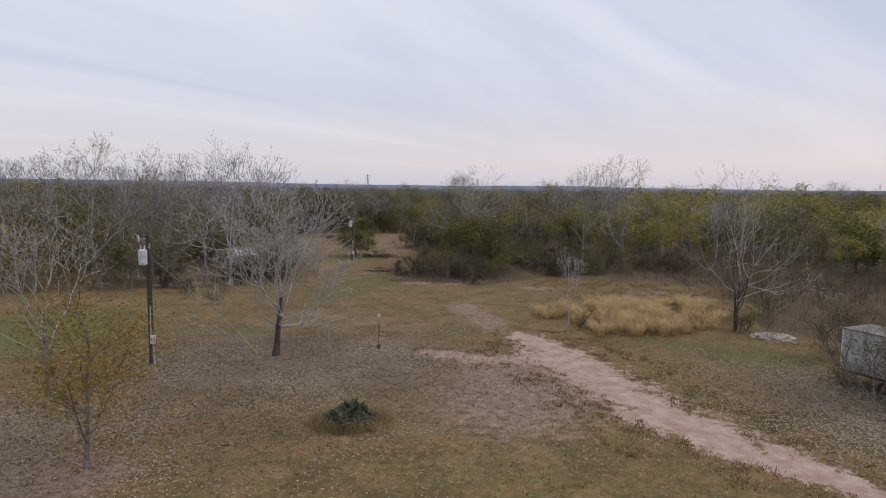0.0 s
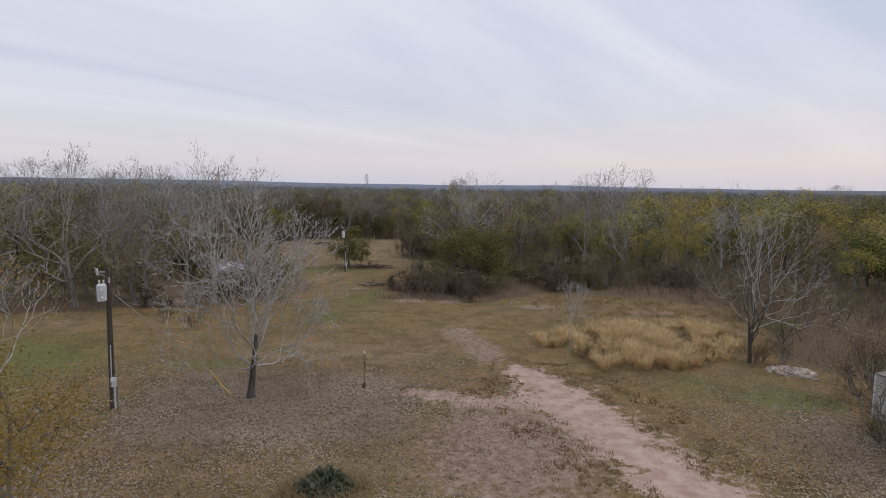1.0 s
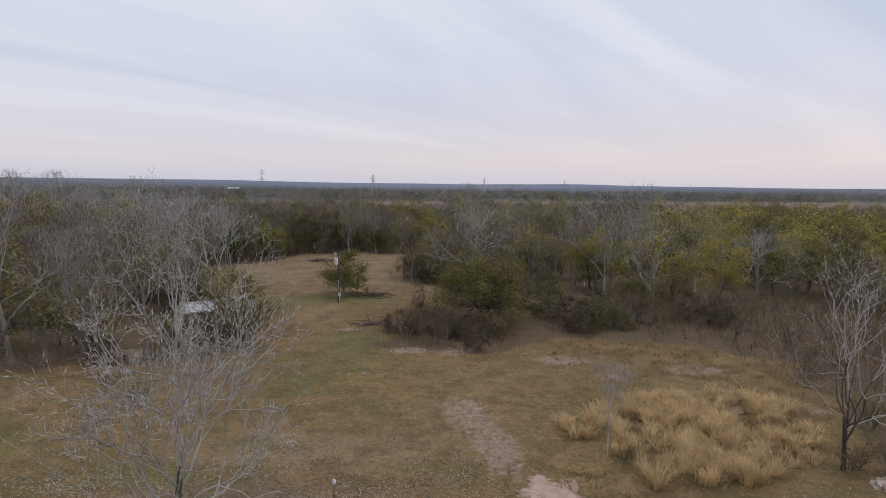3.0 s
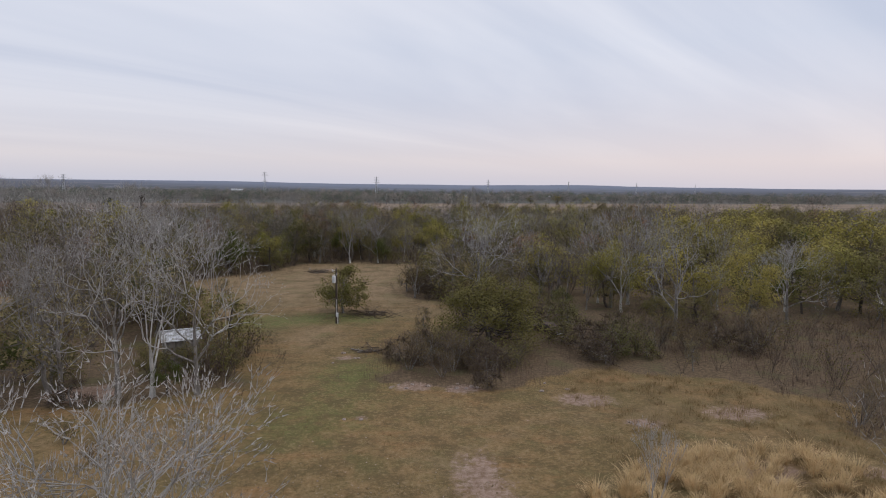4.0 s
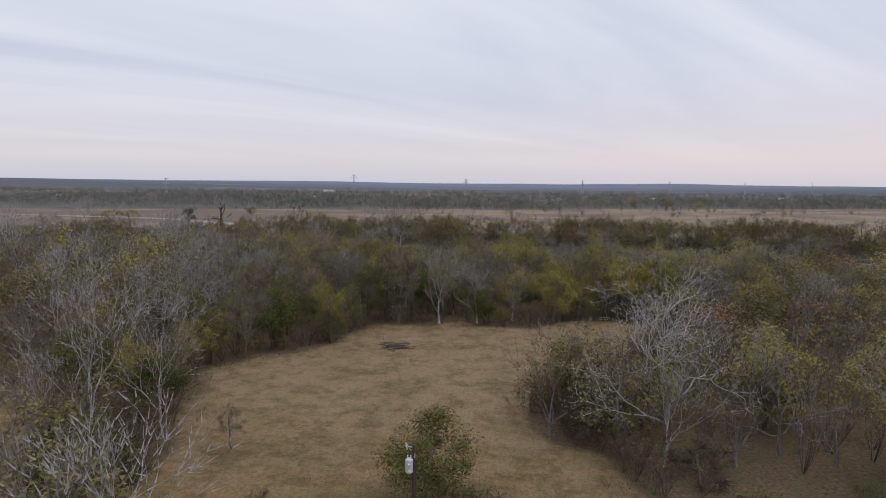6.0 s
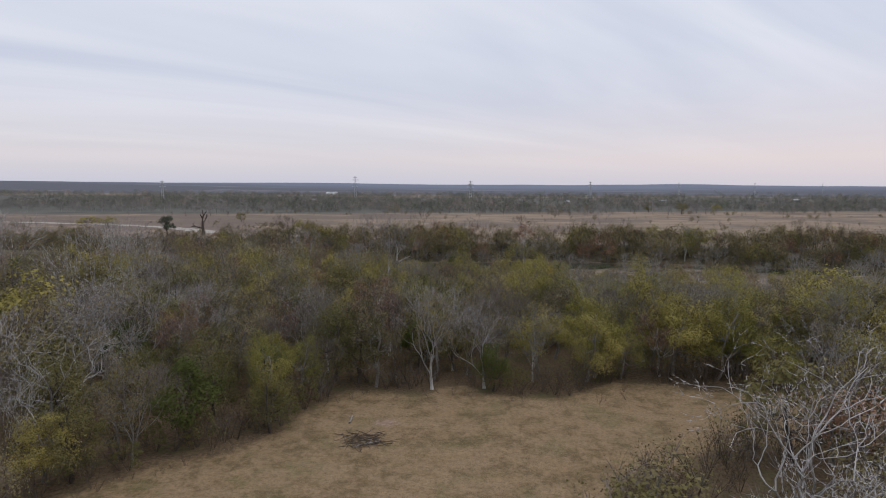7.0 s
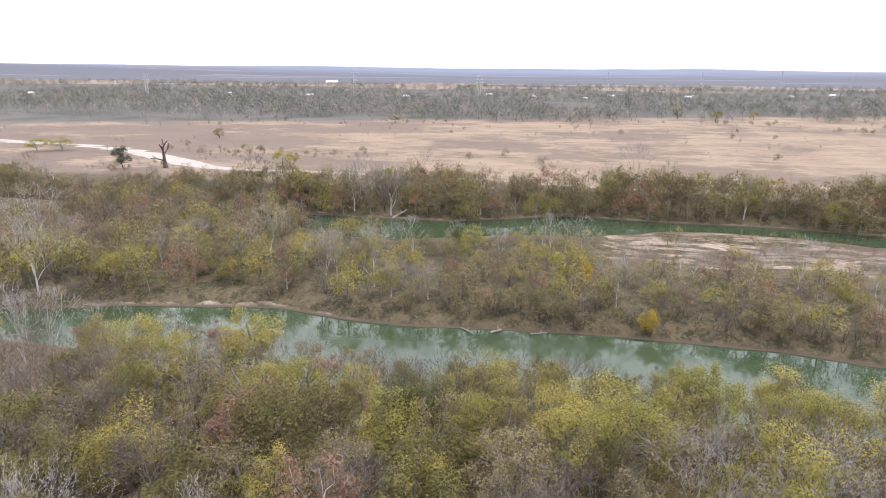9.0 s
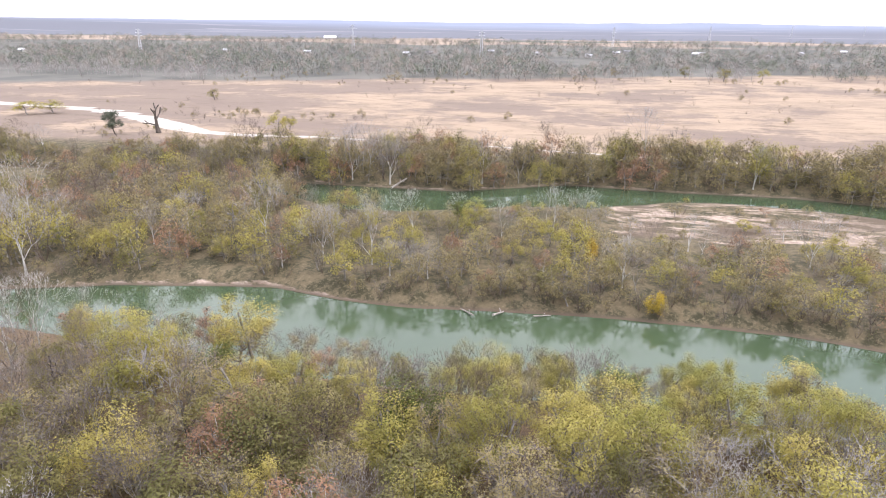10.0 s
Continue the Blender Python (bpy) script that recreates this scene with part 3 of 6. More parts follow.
wx, wy = np.meshgrid(np.linspace(-420, 320, 75), np.linspace(196, 345, 20))
wi = np.arange(75 * 20).reshape(20, 75)
river = new("water", quad_mesh("water", np.stack([wx.ravel(), wy.ravel(), np.full(wx.size, WATER)], 1), np.stack([wi[:-1, :-1], wi[:-1, 1:], wi[1:, 1:], wi[1:, :-1]], -1).reshape(-1, 4), [water_material()]))
tagged(river, "calm green river water in two channels", "river", kind="structure")


# ------------------------------------------------------------ trees
def grow(out, tips, p, d, length, r, level, cfg, g):
    """One limb and, recursively, what it bears."""
    n = cfg["steps"][level]
    last = level == len(cfg["steps"]) - 1
    for s in range(n):
        d = d + g.normal(0, cfg["wob"] * (0.45 if level == 0 else 1.0), 3) + np.array([0, 0, cfg["up"][level]])
        d /= np.linalg.norm(d)
        q = p + d * length / n
        r1 = r * (1 - (0.55 if level == 0 else 0.7) / n)
        out.append((*p, *q, r, max(r1, cfg["thin"]), level))
        p, r = q, max(r1, cfg["thin"])
        if last:
            if s == n - 1:
                tips.append(p)
            continue
        if level == 0 and (s + 1) / n < cfg["bare"]:
            continue
        kids = cfg["kids"][level]
        kids = int(kids) + (g.random() < kids - int(kids))
        for _ in range(kids):
            side = g.normal(0, 1, 3)
            side -= d * (side @ d)
            side /= np.linalg.norm(side)
            a = cfg["angle"][level] * g.uniform(0.7, 1.25)
            e = d * math.cos(a) + side * math.sin(a)
            f = cfg["share"][level] * g.uniform(0.7, 1.2) * (1.15 - 0.45 * (s + 1) / n)
            grow(out, tips, p, e, length * f, r * cfg["slim"], level + 1, cfg, g)
    cfg["ends"].append((level, *p))
    if not last:
        grow(out, tips, p, d, length * cfg["share"][level] * 0.8, r * 0.9, level + 1, cfg, g)


BASE = dict(steps=(5, 4, 3, 1), kids=(2.0, 1.6, 2.0), angle=(0.85, 0.75, 0.7), share=(0.62, 0.5, 0.6), up=(0.0, 0.10, 0.08, 0.05), wob=0.13, bare=0.35, slim=0.62, thin=0.014, trunk=0.62)
SHAPES = {
    "thicket": dict(BASE, steps=(2, 2, 1), kids=(2.5, 2.0), angle=(0.55, 0.6), share=(0.75, 0.65), up=(0.05, 0.06, 0.03), bare=0.1, wob=0.2, thin=0.02),
    "leafy": dict(BASE, kids=(2.2, 1.5, 2.2), steps=(4, 3, 2, 1), angle=(0.85, 0.8, 0.8), bare=0.25, share=(0.6, 0.5, 0.6)),
    "shrub": dict(BASE, kids=(2.2, 2.2), steps=(3, 3, 1), angle=(0.5, 0.6), share=(0.7, 0.6), up=(0.05, 0.05, 0.02), bare=0.1, wob=0.2),
    "brush": dict(BASE, kids=(3.0,), steps=(2, 1), angle=(0.6,), share=(0.7,), up=(0.05, 0.02), bare=0.1, wob=0.2, thin=0.018),
}


def fork(out, tips, p, d, length, r, level, cfg, g):
    """Limbs that fork again and again, as bare trees show."""
    for s in range(3 if level < 4 else 2):
        d = d + g.normal(0, cfg["wob"], 3) + np.array([0, 0, cfg["up"] * (1.6 if d[2] < 0.2 else 1.0)])
        d /= np.linalg.norm(d)
        q = p + d * length / (3 if level < 4 else 2)
        r1 = max(r * (0.93 if level < 4 else 0.9), cfg["thin"])
        out.append((*p, *q, max(r, cfg["thin"]), r1, level))
        p, r = q, r1
    if level >= cfg["depth"]:
        tips.append(p)
        return
    side = np.cross(d, g.normal(0, 1, 3))
    side /= np.linalg.norm(side)
    n = 3 if g.random() < cfg["third"] else 2
    for j in range(n):
        a = 2 * math.pi * j / n + g.uniform(-0.5, 0.5)
        s = side * math.cos(a) + np.cross(d, side) * math.sin(a)
        t = cfg["open"] * g.uniform(0.55, 1.35)
        fork(out, tips, p, d * math.cos(t) + s * math.sin(t), length * g.uniform(*cfg["short"]), r * (0.78 if n == 2 else 0.68), level + 1, cfg, g)


def bare_tree(seed, h, r, trunk, limbs, first, depth, low=(), open_=0.42, up=0.07, thin=0.014, third=0.25, wob=0.10, short=(0.72, 0.92), length=0.22, stems=1, lean=0.0, strip_level=4, twig_level=3, leaf=None, sides=8, slim=0.5):
    """A bare tree: stems that part at the share trunk of the height into limbs at the angle first."""
    g = np.random.default_rng(seed)
    cfg = dict(wob=wob, up=up, thin=thin, depth=depth, third=third, open=open_, short=short)
    out, tips = [], []
    for s in range(stems):
        a = 2 * math.pi * s / stems + g.uniform(0, 1)
        d = np.array([math.cos(a) * lean, math.sin(a) * lean, 1.0])
        d /= np.linalg.norm(d)
        joints = []
        p = np.array([math.cos(a), math.sin(a), 0.0]) * (r * 1.5 if stems > 1 else 0.0) - np.array([0, 0, 0.15])
        rr = r if stems == 1 else r * g.uniform(0.55, 0.9)
        n = 4
        for k in range(n):
            d = d + g.normal(0, 0.035, 3)
            d /= np.linalg.norm(d)
            q = p + d * h * trunk * (g.uniform(0.75, 1.1) if stems > 1 else 1.0) / n
            out.append((*p, *q, rr * (1.25 if k == 0 and stems == 1 else 1.0), rr * 0.84, 0))
            p, rr = q, rr * 0.84
            joints.append((p, rr, d))
            for hz, ang, az, fl in low:
                if k == int(hz * n):
                    e = np.array([math.cos(az) * math.sin(ang), math.sin(az) * math.sin(ang), math.cos(ang)])
                    fork(out, tips, p, e, h * length * fl, rr * 0.3, 2, cfg, g)
        for j in range(limbs):
            az = 2 * math.pi * j / limbs + g.uniform(-0.4, 0.4)
            tier = j % 3
            t = first * ((0.6, 1.0, 1.4)[tier] * g.uniform(0.8, 1.2) if j else 0.2)
            e = d * math.cos(t) + np.array([math.cos(az), math.sin(az), 0]) * math.sin(t)
            at, ra, _ = joints[-1 - tier]
            fork(out, tips, at, e / np.linalg.norm(e), h * length * g.uniform(0.85, 1.15), ra * slim, 1, cfg, g)
    segs = np.array(out)
    k = h / segs[:, 5].max()
    segs[:, :6] *= k
    tips = np.array(tips) * k
    lv = segs[:, 8]
    wood = [(*tubes(segs[lv == 0][:, :8], sides), 0)]
    mid_ = segs[(lv > 0) & (lv < twig_level)][:, :8]
    if len(mid_):
        wood.append((*tubes(mid_, 5), 0))
    wv, wq, _ = merge(wood)
    tw = segs[lv >= twig_level][:, :8]
    fine = lv[lv >= twig_level] >= strip_level
    bits = [(*strips(tw[fine], g), 0)]
    if (~fine).any():
        bits.append((*tubes(tw[~fine], 3), 0))
    tv, tq, _ = merge(bits)
    lf = leaves(tips, leaf[0], leaf[1], leaf[2], g) if leaf else (np.zeros((0, 3)), np.zeros((0, 4), int))
    return dict(wood=(wv, wq), twig=(tv, tq), leaf=lf, tips=len(tips))


def bare_kinds(n, name, woods, label, seed, **how):
    return [tree_kind(name, *woods[j % len(woods)], bare_tree(seed + j, **how), label) for j in range(n)]


def shape_tree(seed, shape, h, r, stems=1, spread=0.0, leaf=None, trunk_sides=6, twig_level=2, strip_level=None, puff=None):
    """Unit pieces of a tree: wood (stem and limbs), twigs, leaves. leaf: (count at a tip, ball, size); puff: (level of limb, count, radius, size)."""
    g = np.random.default_rng(seed)
    segs, tips = [], []
    cfg = dict(SHAPES[shape], ends=[])
    for s in range(stems):
        a = g.uniform(0, 6.28)
        lean = np.array([math.cos(a) * spread, math.sin(a) * spread, 1.0])
        lean /= np.linalg.norm(lean)
        base = np.array([math.cos(a), math.sin(a), 0.0]) * r * (0.0 if stems == 1 else 1.6) + np.array([0, 0, -0.15])
        grow(segs, tips, base, lean, h * (cfg["trunk"] if stems == 1 else g.uniform(0.45, 0.65)), r * (1.0 if stems == 1 else g.uniform(0.5, 0.8)), 0, cfg, g)
    segs = np.array(segs)
    k = h / max(segs[:, 5].max(), 0.1)
    segs[:, :6] *= k
    tips = np.array(tips) * k
    lv = segs[:, 8]
    thick = segs[lv == 0][:, :8]
    limbs = segs[(lv > 0) & (lv < twig_level)][:, :8]
    twigs = segs[lv >= twig_level][:, :8]
    wood = [(*tubes(thick, trunk_sides), 0)]
    if len(limbs):
        wood.append((*tubes(limbs, 4), 0))
    wv, wq, _ = merge(wood)
    fine = lv[lv >= twig_level] >= (lv.max() if strip_level is None else strip_level)
    bits = [(*strips(twigs[fine], g), 0)]
    if (~fine).any():
        bits.append((*tubes(twigs[~fine], 3), 0))
    tv, tq, _ = merge(bits)
    if puff:
        ends = np.array([e[1:] for e in cfg["ends"] if e[0] == puff[0]]) * k
        lvv, lq = puffs(ends, *puff[1:], g)
    elif leaf:
        lvv, lq = leaves(tips, leaf[0], leaf[1], leaf[2], g)
    else:
        lvv, lq = np.zeros((0, 3)), np.zeros((0, 4), int)
    return dict(wood=(wv, wq), twig=(tv, tq), leaf=(lvv, lq), tips=len(tips))


def dome_tree(seed, h, width, base, clumps, n, size, r, twigs=7, sides=6, round_=0.33):
    """A leafy tree: a leaning trunk, limbs that bend out to clusters of leaves, and a domed, uneven crown over them."""
    g = np.random.default_rng(seed)
    top = h * 0.62
    trunk, at = [], []
    p, rr = np.array([0, 0, -0.15]), r * 1.2
    for j in range(5):
        q = np.array([*(p[:2] + g.normal(0, 0.022 * h, 2)), top * (j + 1) / 5])
        trunk.append((*p, *q, rr, rr * 0.84))
        p, rr = q, rr * 0.84
        at.append((p, rr))
    d = g.normal(0, 1, (clumps * 3, 3))
    d /= np.linalg.norm(d, axis=1, keepdims=True)
    d = d[d[:, 2] > -0.6][:clumps]
    axes = np.array([width / 2, width / 2, (h - base) / 2])
    c = d * axes * g.uniform(0.45, 0.86, (len(d), 1)) + np.array([0, 0, (h + base) / 2 - 0.06 * h])
    limbs, sprays = [], []
    for e in c:
        k = min(4, max(1, int((e[2] / h - 0.12) * 6)))
        p, rr = at[k] if at[k][0][2] < e[2] + 0.1 * h else at[1]
        rr = rr * g.uniform(0.32, 0.5)
        for t in (0.35, 0.7, 1.0):
            q = at[k][0] * (1 - t) + e * t + np.array([0, 0, -0.07 * h * math.sin(math.pi * t)]) + g.normal(0, 0.018 * h, 3) * (t < 1)
            limbs.append((*p, *q, rr, rr * 0.66))
            p, rr = q, rr * 0.66
        for _ in range(twigs):
            f = g.normal(0, 1, 3) + np.array([0, 0, 0.4])
            f *= width * round_ * 0.5 * g.uniform(0.8, 1.35) / np.linalg.norm(f)
            sprays.append((*p, *(p + f), 0.022, 0.01))
    wv, wq, _ = merge([(*tubes(trunk, sides), 0), (*tubes(limbs, 4), 0)])
    return dict(wood=(wv, wq), twig=strips(sprays, g), leaf=puffs(c, n, width * 0.5 * round_, size, g, 0.85), tips=len(c))


def dome_kinds(n, name, woods, label, seed, h, width, base, clumps, count, size, r, **more):
    return [tree_kind(name, *woods, dome_tree(seed + j, h * (0.92 + 0.08 * j), width * (1.06 - 0.06 * j), base, clumps, count, size, r, **more), label) for j in range(n)]


def tree_kind(name, wood_mat, twig_mat_, leaf_mat_, pieces, label, category="tree"):
    """Meshes for a kind of tree: a trunk, and a crown of twigs and leaves."""
    tv, tq = pieces["twig"]
    lv, lq = pieces["leaf"]
    v, q, m = merge([(tv, tq, 0), (lv, lq, 1)])
    trunk = quad_mesh("trunk", *pieces["wood"], [wood_mat])
    crown = quad_mesh("crown", v, q, [twig_mat_, leaf_mat_], m)
    return dict(name=name, trunk=trunk, crown=crown, label=label, category=category, pieces=pieces, mats=(wood_mat, twig_mat_, leaf_mat_))


def plant(kind, x, y, size=1.0, rot=0.0, lean=(0, 0), label="", group="", z=None, wide=1.0):
    """One tree as a thing of its own."""
    top = new(kind["name"])
    top.empty_display_size = 0.3
    part("trunk", kind["trunk"], top)
    part("crown", kind["crown"], top)
    zz = float(land(x, y)) if z is None else z
    top.matrix_basis = pose(x, y, zz, lean[0], lean[1], rot) @ Matrix.Diagonal((size * wide, size * wide, size, 1))
    return tagged(top, label or kind["label"], kind["category"], group)


def mass(name, entries, label, category):
    """Many plants that nobody could count, joined. entries: kind, x, y, size, turn."""
    mats, slot, parts = [], {}, []
    for kind, x, y, size, rot in entries:
        c, s = math.cos(rot), math.sin(rot)
        m = np.array([[c, -s, 0], [s, c, 0], [0, 0, 1]]) * size
        z = float(land(x, y))
        for key, mat in zip(("wood", "twig", "leaf"), kind["mats"]):
            v, q = kind["pieces"][key]
            if not len(q):
                continue
            if mat.name not in slot:
                slot[mat.name] = len(mats)
                mats.append(mat)
            parts.append((v @ m.T + np.array([x, y, z]), q, slot[mat.name]))
    v, q, i = merge(parts)
    ob = new(name, quad_mesh(name, v, q, mats, i))
    return tagged(ob, label, category, kind="stuff")


def kinds(n, name, shape, h, r, woods, label, seeds, leaf=None, **more):
    made = []
    for j in range(n):
        w, t, l = woods[j % len(woods)]
        made.append(tree_kind(name, w, t, l, shape_tree(seeds + j, shape, h * (0.92 + 0.08 * j), r, leaf=leaf, **more), label))
    return made


YELLOW = dome_kinds(3, "willow_tree", (BARK_GREY, TWIG_BROWN, LEAF_YELLOW), "yellow-green leafy willow in the riverside woods", 100, 9.5, 6.4, 0.4, 31, 285, 0.065, 0.16)
OLIVE = dome_kinds(3, "leafy_tree", (BARK_DARK, TWIG_BROWN, LEAF_OLIVE), "olive-green leafy tree in the riverside woods", 120, 9.0, 6.2, -0.8, 31, 225, 0.066, 0.17)
DULL = dome_kinds(3, "thinning_tree", (BARK_GREY, TWIG_GREY, LEAF_DULL), "half-bare tree with dull tan-green leaves", 140, 9.0, 5.8, 0.0, 27, 110, 0.066, 0.15, twigs=24)
TWIGGY = bare_kinds(3, "bare_tree", [(BARK_GREY, TWIG_GREY, LEAF_DULL), (BARK_GREY, TWIG_BROWN, LEAF_DULL)], "bare grey-brown tree with dense fine twigs", 160, h=9.0, r=0.14, trunk=0.32, limbs=5, first=0.45, depth=7, thin=0.016, third=0.3, open_=0.42, wob=0.15)
PALE = bare_kinds(3, "pale_bare_tree", [(BARK_PALE, TWIG_PALE, LEAF_DULL)], "bare whitish-barked sycamore among the woods", 180, slim=0.58, twig_level=1, h=11.0, r=0.19, trunk=0.36, limbs=5, first=0.5, depth=7, thin=0.018, wob=0.19, open_=0.42)
RUST = dome_kinds(1, "rusty_tree", (BARK_PALE, TWIG_GREY, LEAF_RUST), "tree with dry rust-brown leaves and pale limbs", 200, 9.5, 5.6, 1.8, 26, 130, 0.07, 0.18, twigs=22)
GREEN = dome_kinds(2, "green_tree", (BARK_DARK, TWIG_BROWN, LEAF_GREEN), "dense dark-green leafy tree", 210, 8.0, 5.6, 1.2, 26, 170, 0.09, 0.15)
SHRUB = kinds(3, "shrub", "shrub", 3.4, 0.06, [(BARK_GREY, TWIG_BROWN, LEAF_BROWN), (BARK_GREY, TWIG_BROWN, LEAF_OLIVE), (BARK_GREY, TWIG_GREY, LEAF_BROWN)], "brown twiggy shrub on the woodland edge", 220, (5, 0.2, 0.042), stems=5, spread=0.45, trunk_sides=4, twig_level=1)
TALL = bare_kinds(4, "tall_bare_tree", [(BARK_GREY, TWIG_WHITE, LEAF_DULL), (BARK_GREY, TWIG_WHITE, LEAF_DULL), (BARK_GREY, TWIG_PALE, LEAF_DULL), (BARK_GREY, TWIG_PALE, LEAF_DULL)], "tall bare tree with pale grey crown of fine twigs", 240, twig_level=2, h=16.0, r=0.27, trunk=0.44, limbs=7, first=0.66, depth=7, thin=0.025, third=0.18, wob=0.26, open_=0.48, strip_level=5, up=0.08, length=0.23, short=(0.62, 0.88), slim=0.52, sides=9)
BUSH = dome_kinds(2, "bush", (BARK_GREY, TWIG_BROWN, LEAF_BROWN), "brown half-bare bush on the woodland edge", 640, 3.4, 3.6, -0.8, 20, 52, 0.048, 0.06, twigs=40, sides=4, round_=0.42) + dome_kinds(1, "bush", (BARK_GREY, TWIG_BROWN, LEAF_OLIVE), "olive leafy bush on the woodland edge", 650, 3.4, 3.6, -0.8, 20, 90, 0.06, 0.06, twigs=14, sides=4, round_=0.42)
B_HOW = dict(twigs=9, sides=4, round_=0.42)
B_DULL = dome_kinds(2, "thinning_bush", (BARK_GREY, TWIG_GREY, LEAF_DULL), "", 600, 7.0, 6.4, -1.2, 18, 52, 0.135, 0.11, **B_HOW)
B_OLIVE = dome_kinds(2, "leafy_bush", (BARK_GREY, TWIG_BROWN, LEAF_OLIVE), "", 610, 7.0, 6.2, -1.2, 17, 60, 0.125, 0.11, **B_HOW)
B_YELLOW = dome_kinds(2, "willow_bush", (BARK_GREY, TWIG_BROWN, LEAF_YELLOW), "", 620, 7.0, 6.2, -1.2, 17, 60, 0.125, 0.11, **B_HOW)
B_RUST = dome_kinds(1, "rusty_bush", (BARK_GREY, TWIG_BROWN, LEAF_RUST), "", 630, 6.5, 5.4, -1.0, 16, 46, 0.12, 0.11, **B_HOW)
T_WOODS = dict(stems=6, spread=0.38, trunk_sides=3, twig_level=1, strip_level=1)
T_BARE = kinds(3, "bare_thicket", "thicket", 6.5, 0.07, [(TWIG_BROWN, TWIG_GREY, LEAF_DULL), (TWIG_BROWN, TWIG_BROWN, LEAF_DULL)], "", 420, **T_WOODS)
T_DULL = kinds(2, "thinning_thicket", "thicket", 6.5, 0.07, [(TWIG_BROWN, TWIG_GREY, LEAF_DULL)], "", 430, puff=(1, 20, 0.6, 0.11), **T_WOODS)
T_OLIVE = kinds(2, "leafy_thicket", "thicket", 6.5, 0.08, [(TWIG_BROWN, TWIG_BROWN, LEAF_OLIVE)], "", 440, puff=(1, 36, 0.62, 0.115), **T_WOODS)
# plainer ones for the depths of the woods
F_YELLOW = dome_kinds(2, "willow_tree", (BARK_GREY, TWIG_BROWN, LEAF_YELLOW), "", 300, 9.0, 6.4, 0.0, 20, 66, 0.145, 0.16, twigs=5, sides=4, round_=0.38)
F_OLIVE = dome_kinds(2, "leafy_tree", (BARK_DARK, TWIG_BROWN, LEAF_OLIVE), "", 320, 8.5, 6.2, -0.8, 20, 64, 0.145, 0.16, twigs=5, sides=4, round_=0.38)
F_DULL = dome_kinds(2, "thinning_tree", (BARK_GREY, TWIG_GREY, LEAF_DULL), "", 340, 8.5, 5.8, -0.5, 19, 44, 0.125, 0.15, twigs=18, sides=4, round_=0.38)
F_GREEN = dome_kinds(1, "green_tree", (BARK_DARK, TWIG_BROWN, LEAF_GREEN), "", 360, 7.5, 5.6, -0.8, 19, 72, 0.15, 0.15, twigs=5, sides=4, round_=0.38)
F_RUST = dome_kinds(1, "rusty_tree", (BARK_GREY, TWIG_BROWN, LEAF_RUST), "", 365, 7.5, 5.0, 1.2, 16, 50, 0.13, 0.15, twigs=14, sides=4)
F_BARE = bare_kinds(3, "bare_tree", [(BARK_GREY, TWIG_GREY, LEAF_DULL), (BARK_GREY, TWIG_BROWN, LEAF_DULL)], "", 380, h=8.5, r=0.14, trunk=0.25, limbs=4, first=0.5, depth=6, thin=0.022, strip_level=3, twig_level=2, sides=4)
F_PALE = bare_kinds(2, "pale_bare_tree", [(BARK_PALE, TWIG_PALE, LEAF_DULL)], "", 390, h=11.0, r=0.18, trunk=0.28, limbs=4, first=0.5, depth=6, thin=0.026, strip_level=3, twig_level=2, sides=4)
F_BRUSH = kinds(3, "shrub", "brush", 3.2, 0.045, [(TWIG_DARK, TWIG_DARK, LEAF_BROWN), (TWIG_BROWN, TWIG_BROWN, LEAF_BROWN), (TWIG_DARK, TWIG_DARK, LEAF_OLIVE)], "", 400, (2, 0.3, 0.085), stems=5, spread=0.5, trunk_sides=3, twig_level=1)


def scatter(x0, x1, y0, y1, gap, keep, seed):
    """Uneven points on the plan, one in each cell of a jittered grid."""
    g = np.random.default_rng(seed)
    px, py = np.meshgrid(np.arange(x0, x1, gap), np.arange(y0, y1, gap))
    px = px.ravel() + g.uniform(-0.48, 0.48, px.size) * gap
    py = py.ravel() + g.uniform(-0.48, 0.48, py.size) * gap
    ok = keep(px, py)
    return px[ok], py[ok]


def pick(g, table):
    w = np.array([t[1] for t in table], float)
    k = table[g.choice(len(table), p=w / w.sum())][0]
    return k[g.integers(len(k))]


def not_open(x, y):
    return ~inside(x + 5 * (vnoise(x, y, 5, 21) - 0.5), y + 5 * (vnoise(x, y, 5, 22) - 0.5), YARD) & ~inside(x, y, FAR_MEADOW) & (y < near_water(x) + 0.5) & ~((x > 20) & (x < 40) & (y < 62)) & ~((x < -24) & (x > -34) & (y > 72) & (y < 84))


g = np.random.default_rng(77)
EDGE_MIX = [(YELLOW, 0.14), (OLIVE, 0.24), (DULL, 0.25), (TWIGGY, 0.22), (PALE, 0.05), (RUST, 0.06), (GREEN, 0.05)]
RIVER_MIX = [(YELLOW, 0.44), (OLIVE, 0.14), (DULL, 0.18), (TWIGGY, 0.22), (PALE, 0.03), (RUST, 0.02), (GREEN, 0.02)]
